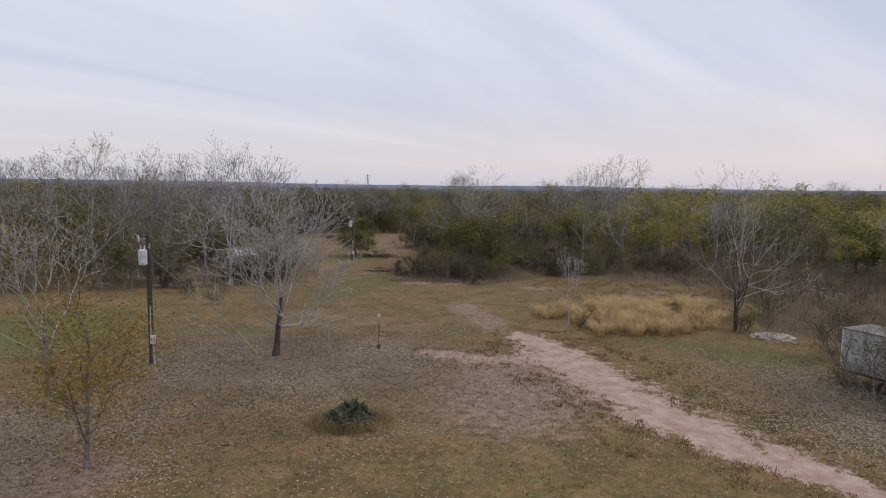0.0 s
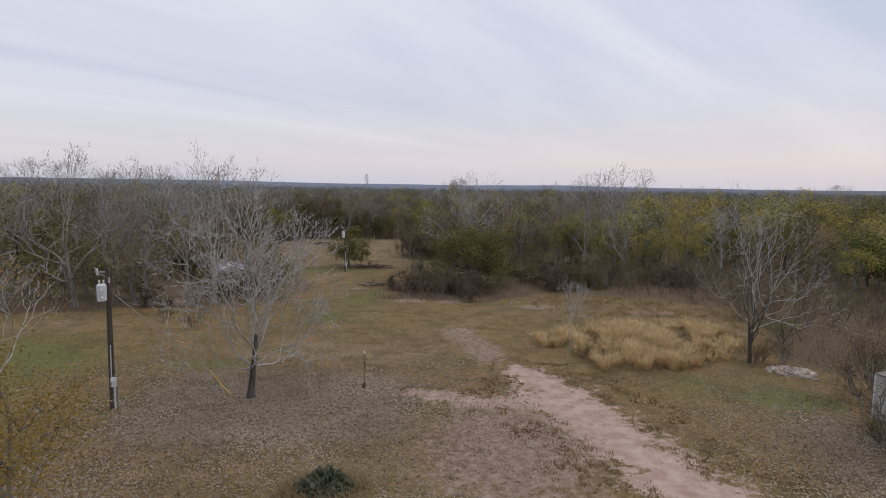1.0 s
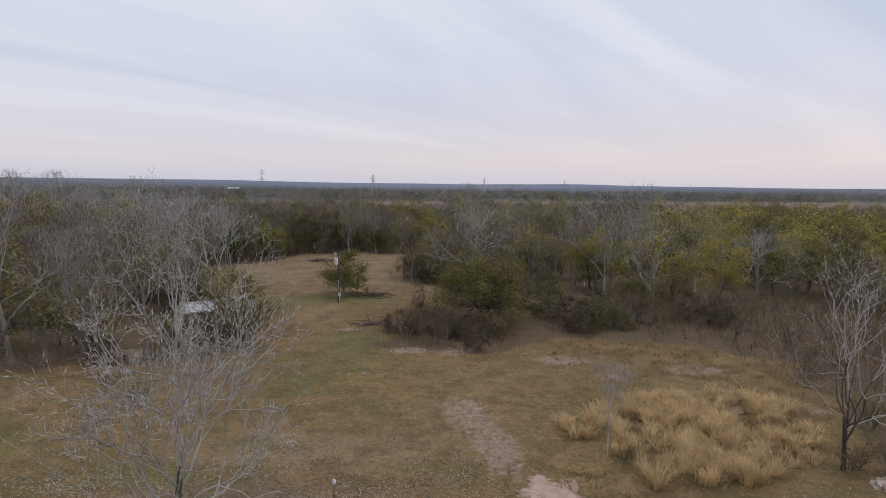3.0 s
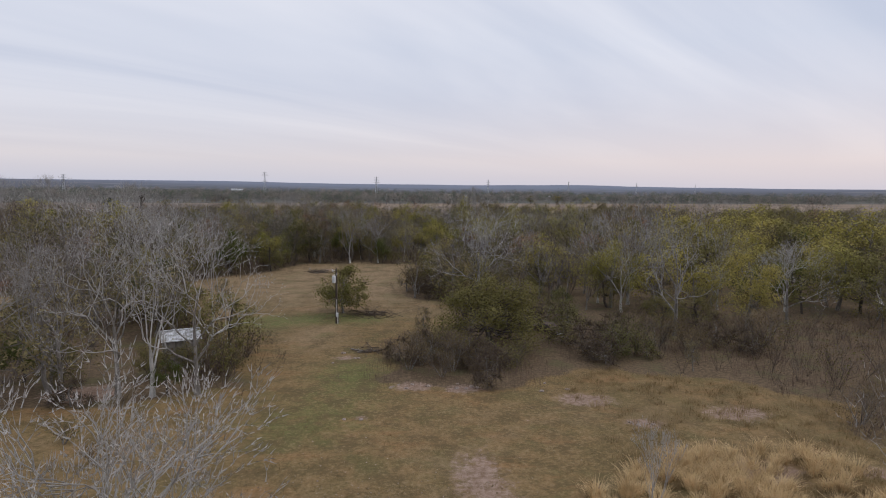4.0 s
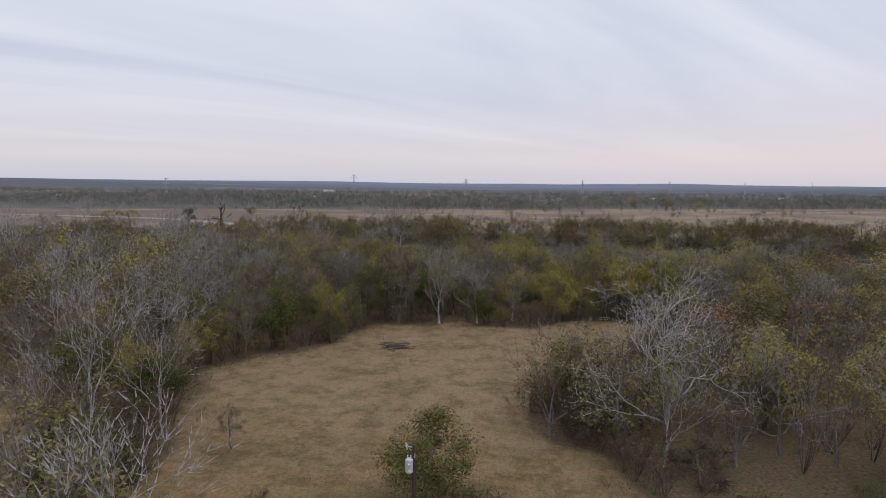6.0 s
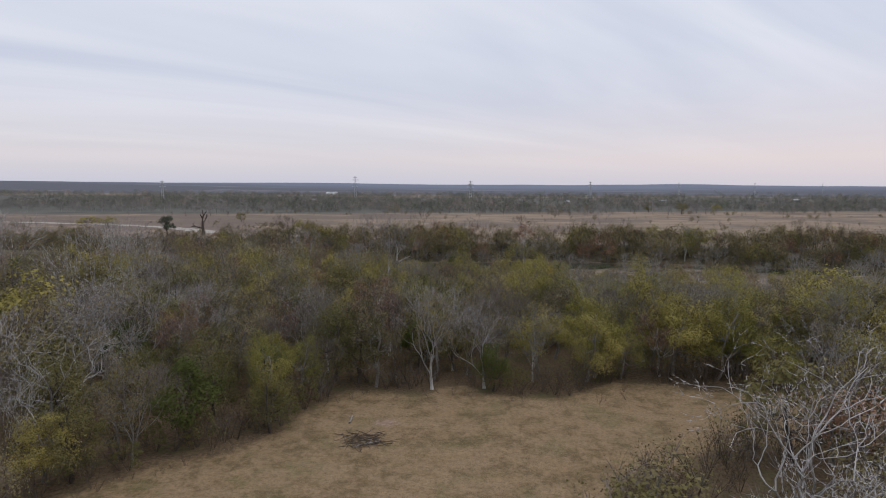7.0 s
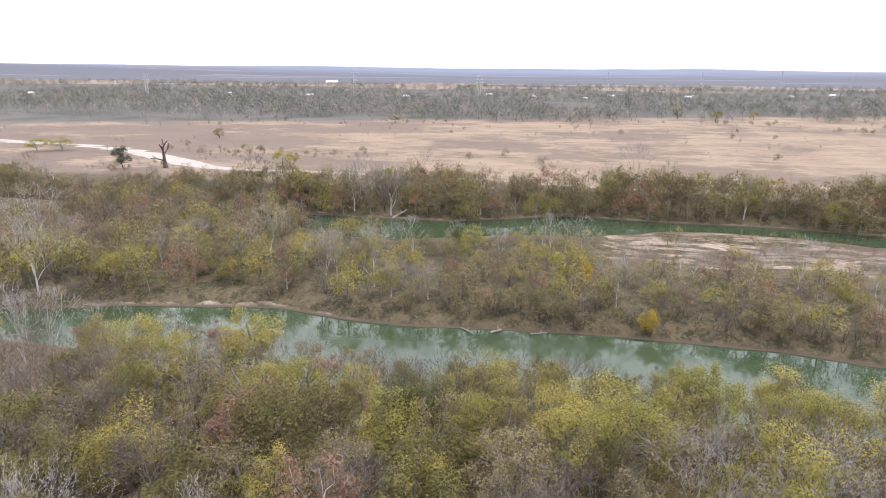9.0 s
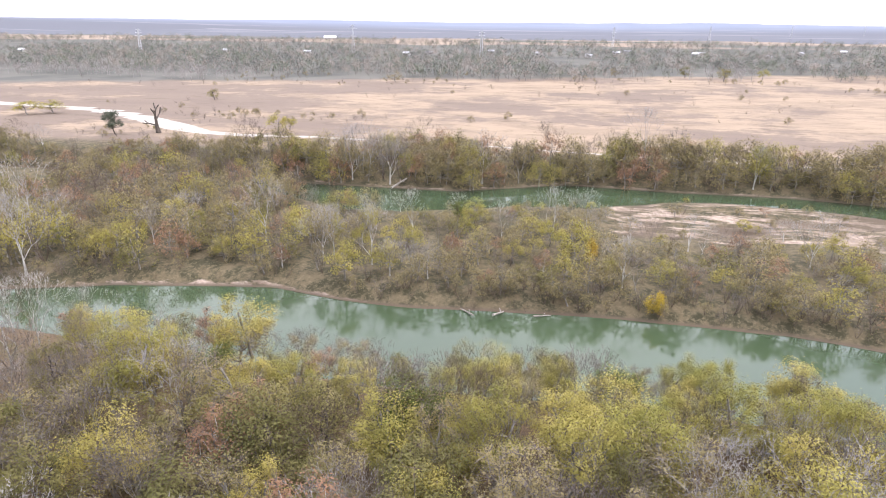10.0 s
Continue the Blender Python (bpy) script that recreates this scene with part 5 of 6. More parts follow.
for kind, x, y, s, w in ((PALE[0], -47.5, 247, 0.75, 0.9), (PALE[1], -43, 248, 0.72, 0.8), (PALE[2], -40, 247.5, 0.78, 0.9), (DULL[0], -13, 243.5, 0.75, 1.2), (YELLOW[0], -113, 247, 0.85, 1.3), (YELLOW[1], -123, 246, 0.8, 1.2),
                         (YELLOW[2], -36, 283, 0.75, 1.5), (GREEN[1], -40, 285, 0.7, 1.3), (YELLOW[0], 31, 297, 0.5, 1.3), (TWIGGY[0], 39, 279, 0.65, 1.3), (TWIGGY[1], 21, 266, 0.7, 1.2), (TWIGGY[2], 8, 250, 0.85, 1.2), (YELLOW[0], 40, 258, 0.75, 1.2)):
    plant(kind, x, y, s, (x * 53) % 360, wide=w, label="small tree on the bank of the river island")
ig = np.random.default_rng(58)
px, py = scatter(-125, 52, 240, 282, 9.5, lambda x, y: (y > far_water(x) + 5) & (y < creek_near(x) - 12) & (y < 268 - 14 * smooth(-14, 10, x)), 59)
for x, y in zip(px, py):
    k = pick(ig, [(DULL, 0.36), (YELLOW, 0.22), (OLIVE, 0.16), (RUST, 0.08), (TWIGGY, 0.14), (PALE, 0.04)])
    plant(k, x, y, ig.uniform(0.6, 0.85) * (1 + 0.15 * float(smooth(-50, -100, x))), ig.uniform(0, 360), wide=ig.uniform(0.9, 1.2), label="small " + k["label"].replace("in the riverside woods", "on the river island").replace("among the woods", "on the river island"), group="trees of the river island")
GOLDEN = tree_kind("golden_tree", BARK_GREY, TWIG_BROWN, LEAF_GOLD, shape_tree(960, "leafy", 5.0, 0.1, leaf=(10, 0.3, 0.1)), "small bright golden-leaved tree on the island bank")
plant(GOLDEN, 2.0, 243.2, 0.9, 0)
plant(GOLDEN, -9.0, 261, 1.1, 90, wide=0.8)


# ------------------------------------------------------------ grasses
def blades(points, h, width, droop, g, n, loose=0.16):
    """Arched blades of two pieces each, n about every point."""
    p = np.repeat(np.asarray(points, float), n, axis=0)
    k = len(p)
    away = g.normal(0, loose, (k, 2))
    p = p + np.concatenate([away, np.zeros((k, 1))], 1)
    a = np.arctan2(away[:, 1], away[:, 0]) + g.normal(0, 0.5, k)
    d = np.stack([np.cos(a), np.sin(a), np.zeros(k)], 1)
    hh = (h * g.uniform(0.6, 1.15, k))[:, None]
    lean = (g.uniform(0.1, 1.0, k)[:, None]) * droop * hh
    side = np.stack([-d[:, 1], d[:, 0], np.zeros(k)], 1) * width
    z = np.array([0, 0, 1.0])
    m = p + d * lean * 0.35 + z * hh * 0.65
    t = p + d * lean + z * hh * 0.95
    v = np.stack([p - side, p + side, m + side * 0.8, m - side * 0.8, t + side * 0.2, t - side * 0.2], 1).reshape(-1, 3)
    b = np.arange(k)[:, None] * 6
    q = np.concatenate([b + np.array([[0, 1, 2, 3]]), b + np.array([[3, 2, 4, 5]])])
    return v, q


def on_land(x, y, up=0.0):
    return np.stack([x, y, land(x, y) + up], 1)


STRAW = leaf_mat("golden_straw", (0.27, 0.17, 0.07), (0.82, 0.625, 0.36), 0.3, 0.9)
STRAW_MID = leaf_mat("faded_straw", (0.20, 0.145, 0.075), (0.37, 0.275, 0.15), 0.3)
STRAW_DARK = leaf_mat("brown_straw", (0.15, 0.108, 0.054), (0.29, 0.21, 0.115), 0.25)
TURF = leaf_mat("dry_turf_blades", (0.105, 0.088, 0.035), (0.26, 0.19, 0.10), 0.25)
LITTER = leaf_mat("fallen_leaves", (0.14, 0.10, 0.068), (0.52, 0.43, 0.34), 0.1)
MEADOW = leaf_mat("mown_meadow_blades", (0.215, 0.148, 0.083), (0.36, 0.265, 0.165), 0.3, 0.3)
FRINGE = leaf_mat("fringe_grass", (0.15, 0.10, 0.045), (0.29, 0.195, 0.095), 0.25, 0.8)
WEED = leaf_mat("dead_weed_stalks", (0.098, 0.068, 0.052), (0.205, 0.146, 0.115), 0.2, 0.4)

g = np.random.default_rng(5)
px, py = scatter(7, 29, 44, 66, 1.08, lambda x, y: inside(x + 1.4 * (vnoise(x, y, 1.7, 15) - 0.5), y + 1.4 * (vnoise(x, y, 1.7, 16) - 0.5), TALL_GRASS), 81)
tall = 0.6 * vnoise(px, py, 2.6, 14) + 0.4 * g.random(len(px))
v1, q1, m1 = [], [], []
for lo, hi, height, count, tone in ((0.0, 0.30, 0.42, 60, 1), (0.30, 0.45, 0.62, 100, 0), (0.45, 0.62, 0.85, 140, 0), (0.62, 1.01, 1.08, 170, 0)):
    ok = (tall >= lo) & (tall < hi)
    v, q = blades(on_land(px[ok], py[ok]), height, 0.012, 1.25, g, count, 0.16)
    v1.append((v, q, tone))
v1, q1, m1 = merge(v1)
v2, q2 = blades(on_land(px + 0.4, py + 0.3), 0.35, 0.014, 1.2, g, 34, 0.3)
px, py = scatter(12, 34, 56, 80, 1.5, lambda x, y: inside(x, y, YARD) & ~inside(x, y, TALL_GRASS) & (vnoise(x, y, 4.0, 31) > 0.35), 86)
v3, q3 = blades(on_land(px, py), 0.38, 0.014, 1.1, g, 55, 0.34)
v, q, m = merge([(v1, q1, m1), (v2, q2, 1), (v3, q3, 2)])
tagged(new("tall_grass", quad_mesh("tall_grass", v, q, [STRAW, STRAW_DARK, STRAW_MID], m)), "tall golden dry grass in clumps beside the track", "grass", kind="stuff")

px, py = scatter(-30, 30, 14, 66, 0.58, lambda x, y: inside(x, y, YARD) & (line_dist(x, y, TRACK) > 0.8) & (np.abs(x) < 10 + 0.8 * y), 82)
keep = g.random(len(px)) < np.clip(1.35 - py / 62, 0.15, 1)
v, q = blades(on_land(px[keep], py[keep]), 0.07, 0.014, 1.1, g, 5)
v3, q3 = blades(on_land(px[keep][::3] + 0.2, py[keep][::3]), 0.13, 0.014, 1.0, g, 4)
v, q, m = merge([(v, q, 0), (v3, q3, 1)])
tagged(new("turf", quad_mesh("turf", v, q, [TURF, STRAW_DARK], m)), "short dry winter turf of tan and green blades", "grass", kind="stuff")

fx, fy = g.uniform(-3, 22, 9000), g.uniform(16, 60, 9000)
rim_d = np.minimum(line_dist(fx, fy, TRACK), line_dist(fx, fy, SIDE_TRACK)) + 0.5 * (vnoise(fx, fy, 1.6, 51) - 0.5)
ok = (rim_d > 0.7) & (rim_d < 2.3) & (vnoise(fx, fy, 0.9, 52) > 0.5)
v, q = blades(on_land(fx[ok], fy[ok]), 0.09, 0.018, 1.3, g, 9, 0.14)
tagged(new("track_fringe", quad_mesh("track_fringe", v, q, [FRINGE])), "ragged brown grass tufts fringing the clay track", "grass", kind="stuff")

n = 80000
px = np.concatenate([g.normal(-8, 8.0, n // 2), g.normal(-18, 5.5, n // 4), g.normal(21, 4, n // 4)])
py = np.concatenate([g.normal(38, 6.5, n // 2), g.normal(27, 5.0, n // 4), g.normal(32, 6, n // 4)])
ok = inside(px, py, YARD) & (line_dist(px, py, TRACK) > 0.9) & (py > 15)
v, q = leaves(on_land(px[ok], py[ok], 0.03), 1, 0.015, 0.058, g, 2.5)
tagged(new("leaf_litter", quad_mesh("leaf_litter", v, q, [LITTER])), "pale curled fallen leaves scattered on the grass", "leaves", kind="stuff")


def weed_area(x, y):
    a = (x > 28) & (x < 62) & (y > 48) & (y < 108) & ~inside(x, y, YARD)
    b = (x > 12) & (x < 40) & (y > 84) & (y < 98)
    c = (x > -6) & (x < 10) & (y > 74) & (y < 92)
    return a | b | c


px, py = scatter(-8, 60, 46, 106, 1.1, weed_area, 83)
px, py = px + g.normal(0, 1.4, len(px)), py + g.normal(0, 1.4, len(px))
v, q = blades(on_land(px, py), 0.7, 0.008, 1.0, g, 17, 0.5)
tagged(new("dead_weeds", quad_mesh("dead_weeds", v, q, [WEED])), "brown dead weed stalks in a rough patch", "weeds", kind="stuff")

px, py = scatter(-46, 26, 84, 172, 0.9, lambda x, y: inside(x, y, YARD), 84)
v, q = blades(on_land(px, py), 0.11, 0.022, 1.5, g, 4, 0.3)
tagged(new("meadow_grass", quad_mesh("meadow_grass", v, q, [MEADOW])), "mown tan meadow grass in the clearing", "grass", kind="stuff")


# ------------------------------------------------------------ poles, post, cactus, car, sheds
WOOD_POLE = rough_mat("weathered_pole_wood", (0.045, 0.036, 0.03), (0.105, 0.084, 0.068), 4.0, 0.9, bump=0.6, stretch=(3, 3, 0.2))
GREY_PAINT = rough_mat("grey_enamel", (0.50, 0.51, 0.52), (0.64, 0.65, 0.66), 3.0, 0.45, bump=0.1)
PORCELAIN = rough_mat("porcelain", (0.55, 0.53, 0.50), (0.72, 0.71, 0.69), 9.0, 0.3, bump=0.1)
GALV = rough_mat("galvanised_steel", (0.34, 0.35, 0.36), (0.55, 0.56, 0.57), 5.0, 0.5, 0.5, bump=0.15)
PLASTIC_YELLOW = rough_mat("yellow_plastic", (0.55, 0.36, 0.05), (0.72, 0.50, 0.08), 6.0, 0.5, bump=0.1)
PVC = rough_mat("grey_conduit", (0.42, 0.41, 0.38), (0.56, 0.55, 0.52), 6.0, 0.6, bump=0.1)
RUSTY = rough_mat("rusty_steel", (0.09, 0.05, 0.035), (0.22, 0.12, 0.075), 5.0, 0.85, bump=0.5)
OLD_PAINT = rough_mat("faded_dark_paint", (0.045, 0.033, 0.034), (0.10, 0.068, 0.06), 2.5, 0.9, bump=0.2)
RUBBER = rough_mat("cracked_rubber", (0.02, 0.02, 0.02), (0.05, 0.048, 0.045), 8.0, 0.9)
GLASS_DUSTY = rough_mat("dusty_dark_glass", (0.03, 0.035, 0.035), (0.10, 0.10, 0.095), 3.0, 0.25, bump=0.05, spec=0.6)
SHEET_METAL = rough_mat("weathered_sheet_metal", (0.26, 0.255, 0.23), (0.50, 0.495, 0.465), 1.4, 0.55, 0.2, bump=0.2)
SHED_METAL = rough_mat("leaf_strewn_roof_metal", (0.16, 0.145, 0.12), (0.6, 0.61, 0.63), 2.6, 0.5, bump=0.25)
WHITE_METAL = rough_mat("white_roof_metal", (0.48, 0.49, 0.51), (0.64, 0.655, 0.675), 1.0, 0.4, bump=0.1)
BOARD = rough_mat("grey_boards", (0.13, 0.115, 0.10), (0.28, 0.25, 0.22), 2.0, 0.9, bump=0.5, stretch=(1, 1, 0.2))
WHITE_WALL = rough_mat("white_siding", (0.36, 0.35, 0.33), (0.50, 0.49, 0.47), 1.5, 0.7, bump=0.1)
ROOF_GREY = rough_mat("grey_roofing", (0.22, 0.22, 0.23), (0.40, 0.40, 0.41), 1.0, 0.8, bump=0.2)
CACTUS = rough_mat("cactus_pads", (0.055, 0.062, 0.036), (0.125, 0.128, 0.075), 2.5, 0.7, bump=0.25)
DIRT = rough_mat("pale_dirt", (0.24, 0.18, 0.135), (0.54, 0.465, 0.39), 2.6, 0.95, bump=0.8, dist=0.08)
STONE = rough_mat("pale_stone", (0.20, 0.15, 0.12), (0.34, 0.28, 0.24), 2.0, 0.9, bump=0.5)
DRIFT = rough_mat("bleached_driftwood", (0.19, 0.165, 0.14), (0.34, 0.305, 0.27), 3.0, 0.85, bump=0.4, stretch=(0.3, 1, 1))
WINDOW = rough_mat("window_glass", (0.05, 0.06, 0.07), (0.12, 0.13, 0.15), 0.5, 0.15, bump=0.0, spec=0.6)


def transformer(parent, z, side):
    def can(bm):
        rod(bm, (0, 0, 0), (0, 0, 0.78), 0.235, 0.235, 20)
        rod(bm, (0, 0, 0.78), (0, 0, 0.86), 0.25, 0.17, 20)
        rod(bm, (0, 0, -0.05), (0, 0, 0.0), 0.20, 0.235, 20)
        box(bm, -0.05, -0.40, 0.12, 0.05, -0.2, 0.2)
        box(bm, -0.05, -0.40, 0.55, 0.05, -0.2, 0.63)
    t = part("transformer", bm_mesh("transformer", can, GREY_PAINT, 0.006), parent, "grey cylindrical transformer", pose(side[0], side[1], z, 0, 0, side[2]))
    for x in (-0.1, 0.1):
        part("bushing", bm_mesh("bushing", lambda bm: [rod(bm, (x, 0, 0.84 + 0.06 * k), (x, 0, 0.90 + 0.06 * k), 0.045, 0.028, 10) for k in range(4)], PORCELAIN), t)


def utility_pole(x, y, h, label, meter_z, turn_z):
    top = new("utility_pole")
    top.matrix_basis = pose(x, y, float(land(x, y)), 0, 0, turn_z)

    def shaft(bm):
        rod(bm, (0, 0, -0.3), (0, 0, h), 0.165, 0.115, 16)
    part("pole", bm_mesh("pole", shaft, WOOD_POLE), top)
    transformer(top, h - 1.65, (-0.20, -0.34, 20))

    def bracket(bm):
        box(bm, -0.05, -0.03, h - 0.22, 0.62, 0.03, h - 0.16)
        rod(bm, (0.05, 0, h - 0.5), (0.5, 0, h - 0.2), 0.015)
    part("bracket", bm_mesh("bracket", bracket, GALV), top, "", pose(0, 0, 0, 0, 0, 180))

    def cutout(bm):
        for k in range(5):
            rod(bm, (-0.5, 0, h - 0.35 + 0.07 * k), (-0.5, 0, h - 0.28 + 0.07 * k), 0.05, 0.03, 10)
        rod(bm, (-0.43, 0, h - 0.4), (-0.62, 0, h + 0.05), 0.016)
    part("cutout", bm_mesh("cutout", cutout, PORCELAIN), top, "white porcelain fuse cutout")
    part("insulator", bm_mesh("insulator", lambda bm: (rod(bm, (0, 0, h), (0, 0, h + 0.09), 0.02), rod(bm, (0, 0, h + 0.06), (0, 0, h + 0.17), 0.05, 0.03, 10)), OLD_PAINT), top)
    part("arrester", bm_mesh("arrester", lambda bm: (rod(bm, (0.15, -0.25, h - 0.75), (0.15, -0.25, h - 0.45), 0.035), rod(bm, (0.0, -0.1, h - 0.7), (0.17, -0.27, h - 0.7), 0.014)), GALV), top)
    part("ground_wire", bm_mesh("ground_wire", lambda bm: rod(bm, (0.1, -0.105, 0.1), (0.075, -0.085, h - 1.9), 0.007), RUSTY), top)

    def meter(bm):
        box(bm, 0.02, -0.30, meter_z - 0.28, 0.30, -0.13, meter_z + 0.22)
        rod(bm, (0.16, -0.30, meter_z + 0.05), (0.16, -0.40, meter_z + 0.05), 0.085, 0.08, 14)
    part("meter_box", bm_mesh("meter_box", meter, GREY_PAINT, 0.008), top, "grey electric meter box")
    part("conduit", bm_mesh("conduit", lambda bm: (rod(bm, (0.2, -0.21, -0.05), (0.2, -0.21, meter_z - 0.28), 0.05), rod(bm, (0.05, -0.2, meter_z + 0.2), (0.05, -0.17, meter_z + 2.0), 0.03)), PVC), top)
    part("support_board", bm_mesh("support_board", lambda bm: box(bm, -0.02, -0.14, 0.1, 0.32, -0.10, meter_z + 0.3), BOARD), top)
    return tagged(top, label, "utility pole")


utility_pole(-16.8, 38.7, 7.7, "wooden utility pole with transformer beside leaf litter", 1.55, 10)
utility_pole(-13.8, 98.6, 7.0, "wooden utility pole with transformer in the meadow", 1.2, -10)

guard = new("guy_guard")
part("tube", bm_mesh("tube", lambda bm: rod(bm, (-11.1, 40.9, -0.05), (-12.4, 41.1, 1.40), 0.03, 0.03, 10), PLASTIC_YELLOW), guard)
part("wire", bm_mesh("wire", lambda bm: rod(bm, (-12.4, 41.1, 1.40), (-16.75, 38.9, 6.4), 0.009, 0.009, 5), GALV), guard)
tagged(guard, "yellow plastic guard on a guy wire", "guy wire")

post = new("standpipe")
post.matrix_basis = pose(-3.6, 42.4, float(land(-3.6, 42.4)))
part("pipe", bm_mesh("pipe", lambda bm: (rod(bm, (0, 0, -0.2), (0.02, 0, 2.2), 0.028, 0.025, 10), box(bm, -0.06, -0.06, 1.55, 0.07, 0.05, 1.62)), RUSTY), post)
part("cap", bm_mesh("cap", lambda bm: (rod(bm, (0.02, 0, 2.18), (0.02, 0, 2.3), 0.085, 0.06, 12), rod(bm, (0.02, 0, 2.1), (0.02, 0, 2.18), 0.06, 0.085, 12)), PORCELAIN), post, "white cap")
part("spigot", bm_mesh("spigot", lambda bm: (box(bm, -0.09, -0.1, 0.0, 0.09, 0.1, 0.28), rod(bm, (0, -0.05, 0.3), (0.16, -0.08, 0.26), 0.03)), RUSTY, 0.01), post)
tagged(post, "thin rusty standpipe with a white cap", "post")


# prickly pear
def pad_mesh(seed):
    def build(bm):
        bmesh.ops.create_uvsphere(bm, u_segments=8, v_segments=5, radius=1.0)
        gg = random.Random(seed)
        for v in bm.verts:
            v.co = Vector((v.co.x * 0.115 * (1 + 0.25 * v.co.z), v.co.y * 0.028, 0.16 + v.co.z * 0.16)) * gg.uniform(0.97, 1.03)
    me = bm_mesh("pad", build, CACTUS)
    for p in me.polygons:
        p.use_smooth = True
    return me


PADS = [pad_mesh(k) for k in range(3)]
cactus = new("prickly_pear")
cactus.matrix_basis = pose(-3.55, 29.9, float(land(-3.55, 29.9)))
cg = random.Random(4)
for k in range(270):
    a, r = cg.uniform(0, 6.283), math.sqrt(cg.random())
    hz = (1 - r * r) * 0.85 * cg.uniform(0.25, 1.0)
    s = cg.uniform(0.75, 1.15)
    m = pose(math.cos(a) * r * 1.2, math.sin(a) * r * 0.95, hz - 0.05, cg.uniform(-30, 30), cg.uniform(-25, 25) + 25 * r * math.cos(a), cg.uniform(0, 360)) @ Matrix.Diagonal((s, s, s, 1))
    part("pad", PADS[k % 3], cactus, "", m)
tagged(cactus, "dark green prickly pear clump ringed by dry grass", "cactus")
DRY_RING = leaf_mat("tan_dry_grass", (0.27, 0.195, 0.105), (0.44, 0.335, 0.20), 0.35)
ring = g.uniform(0, 6.28, 200)
rr = g.uniform(0.85, 1.6, 200)
v, q = blades(on_land(-3.55 + np.cos(ring) * rr * 1.15, 29.9 + np.sin(ring) * rr * 0.9), 0.42, 0.010, 0.9, g, 12)
tagged(new("dry_grass_ring", quad_mesh("dry_grass_ring", v, q, [DRY_RING])), "tan dry grass growing round the prickly pear", "grass", kind="stuff")

# dirt pile
def pile(bm):
    bmesh.ops.create_icosphere(bm, subdivisions=5, radius=1.0)
    for v in bm.verts:
        n = noise.noise(v.co * 2.2) * 0.17 + noise.noise(v.co * 7) * 0.13 + noise.noise(v.co * 17) * 0.07
        v.co = Vector((v.co.x * (1.5 + n), v.co.y * (1.0 + n), max(v.co.z, -0.15) * (0.34 + 1.2 * n)))


tagged(new("dirt_mound", bm_mesh("dirt_pile", pile, DIRT)), "low pile of pale sandy dirt beside the bare tree", "dirt pile").matrix_basis = pose(25.0, 46.9, float(land(25, 46.9)), 0, 0, -20)


def stone_mesh(seed):
    def build(bm):
        bmesh.ops.create_icosphere(bm, subdivisions=2, radius=0.5)
        for v in bm.verts:
            v.co *= 1 + 0.5 * noise.noise(v.co * 2.3 + Vector((seed, 0, 0)))
            v.co.z *= 0.5
    return bm_mesh("stone", build, STONE)


STONES = [stone_mesh(3 * k) for k in range(3)]
sg = random.Random(9)
for k, (cx, cy) in enumerate([(-2.4, 73.6)] * 6 + [(2.0, 73.2)] * 6 + [(15.3, 65.6)] * 4 + [(-9.9, 82.4)] * 4 + [(-5.6, 65.6)] * 2 + [(26.0, 45.6)] * 3 + [(9.0, 73.5)] * 3):
    x, y = cx + sg.gauss(0, 1.2), cy + sg.gauss(0, 0.7)
    s = sg.uniform(0.2, 0.5)
    ob = new("stone", STONES[k % 3])
    ob.matrix_basis = pose(x, y, float(land(x, y)) + 0.02, 0, 0, sg.uniform(0, 360)) @ Matrix.Diagonal((s, s, s, 1))
    tagged(ob, "pale flat stone lying on bare dirt", "stone", "stones on the dirt")


def log_thing(x, y, length, r, turn_z, label, tilt=0.0, lift=0.0):
    top = new("log")

    def build(bm):
        for k in range(5):
            rod(bm, (length * (k / 5 - 0.5), 0.04 * math.sin(2.1 * k), 0), (length * ((k + 1) / 5 - 0.5), 0.04 * math.sin(2.1 * k + 2.1), 0), r * (1 - 0.07 * k), r * (0.93 - 0.07 * k), 8)
        rod(bm, (length * 0.1, 0, 0), (length * 0.25, 0.5 * length * 0.3, 0.25 * length * 0.4), r * 0.5, r * 0.2, 6)
        rod(bm, (-length * 0.2, 0, 0), (-length * 0.02, -0.5 * length * 0.25, 0.2 * length * 0.5), r * 0.45, r * 0.15, 6)
    part("stem", bm_mesh("stem", build, DRIFT), top)
    top.matrix_basis = pose(x, y, max(float(land(x, y)), WATER) + r * 0.8 + lift, 0, tilt, turn_z)
    return tagged(top, label, "log")


log_thing(-9.1, 85.6, 1.6, 0.12, 150, "short bleached log lying in the grass")
log_thing(-7.9, 85.3, 2.2, 0.08, 20, "weathered branch lying in the grass")
log_thing(-65, 321.5, 7.0, 0.35, 60, "bleached driftwood tree on the far river bank", -14, 1.0)
log_thing(-64, 322.5, 5.5, 0.25, 110, "bleached driftwood tree on the far river bank", 18, 0.9)
log_thing(-25, 239.4, 6.0, 0.22, 70, "bare driftwood limb leaning into the river", 16, 0.3)
log_thing(-17.5, 240.2, 3.5, 0.16, 30, "bleached driftwood log at the water's edge", 6, 0.1)
log_thing(-31, 239.2, 4.5, 0.15, 130, "grey driftwood branch at the water's edge", 8, 0.1)
log_thing(-26.5, 146.3, 2.6, 0.12, 40, "grey branch on the brush heap in the meadow")
log_thing(-30.1, 152, 2.0, 0.12, 100, "grey branch lying in the meadow")


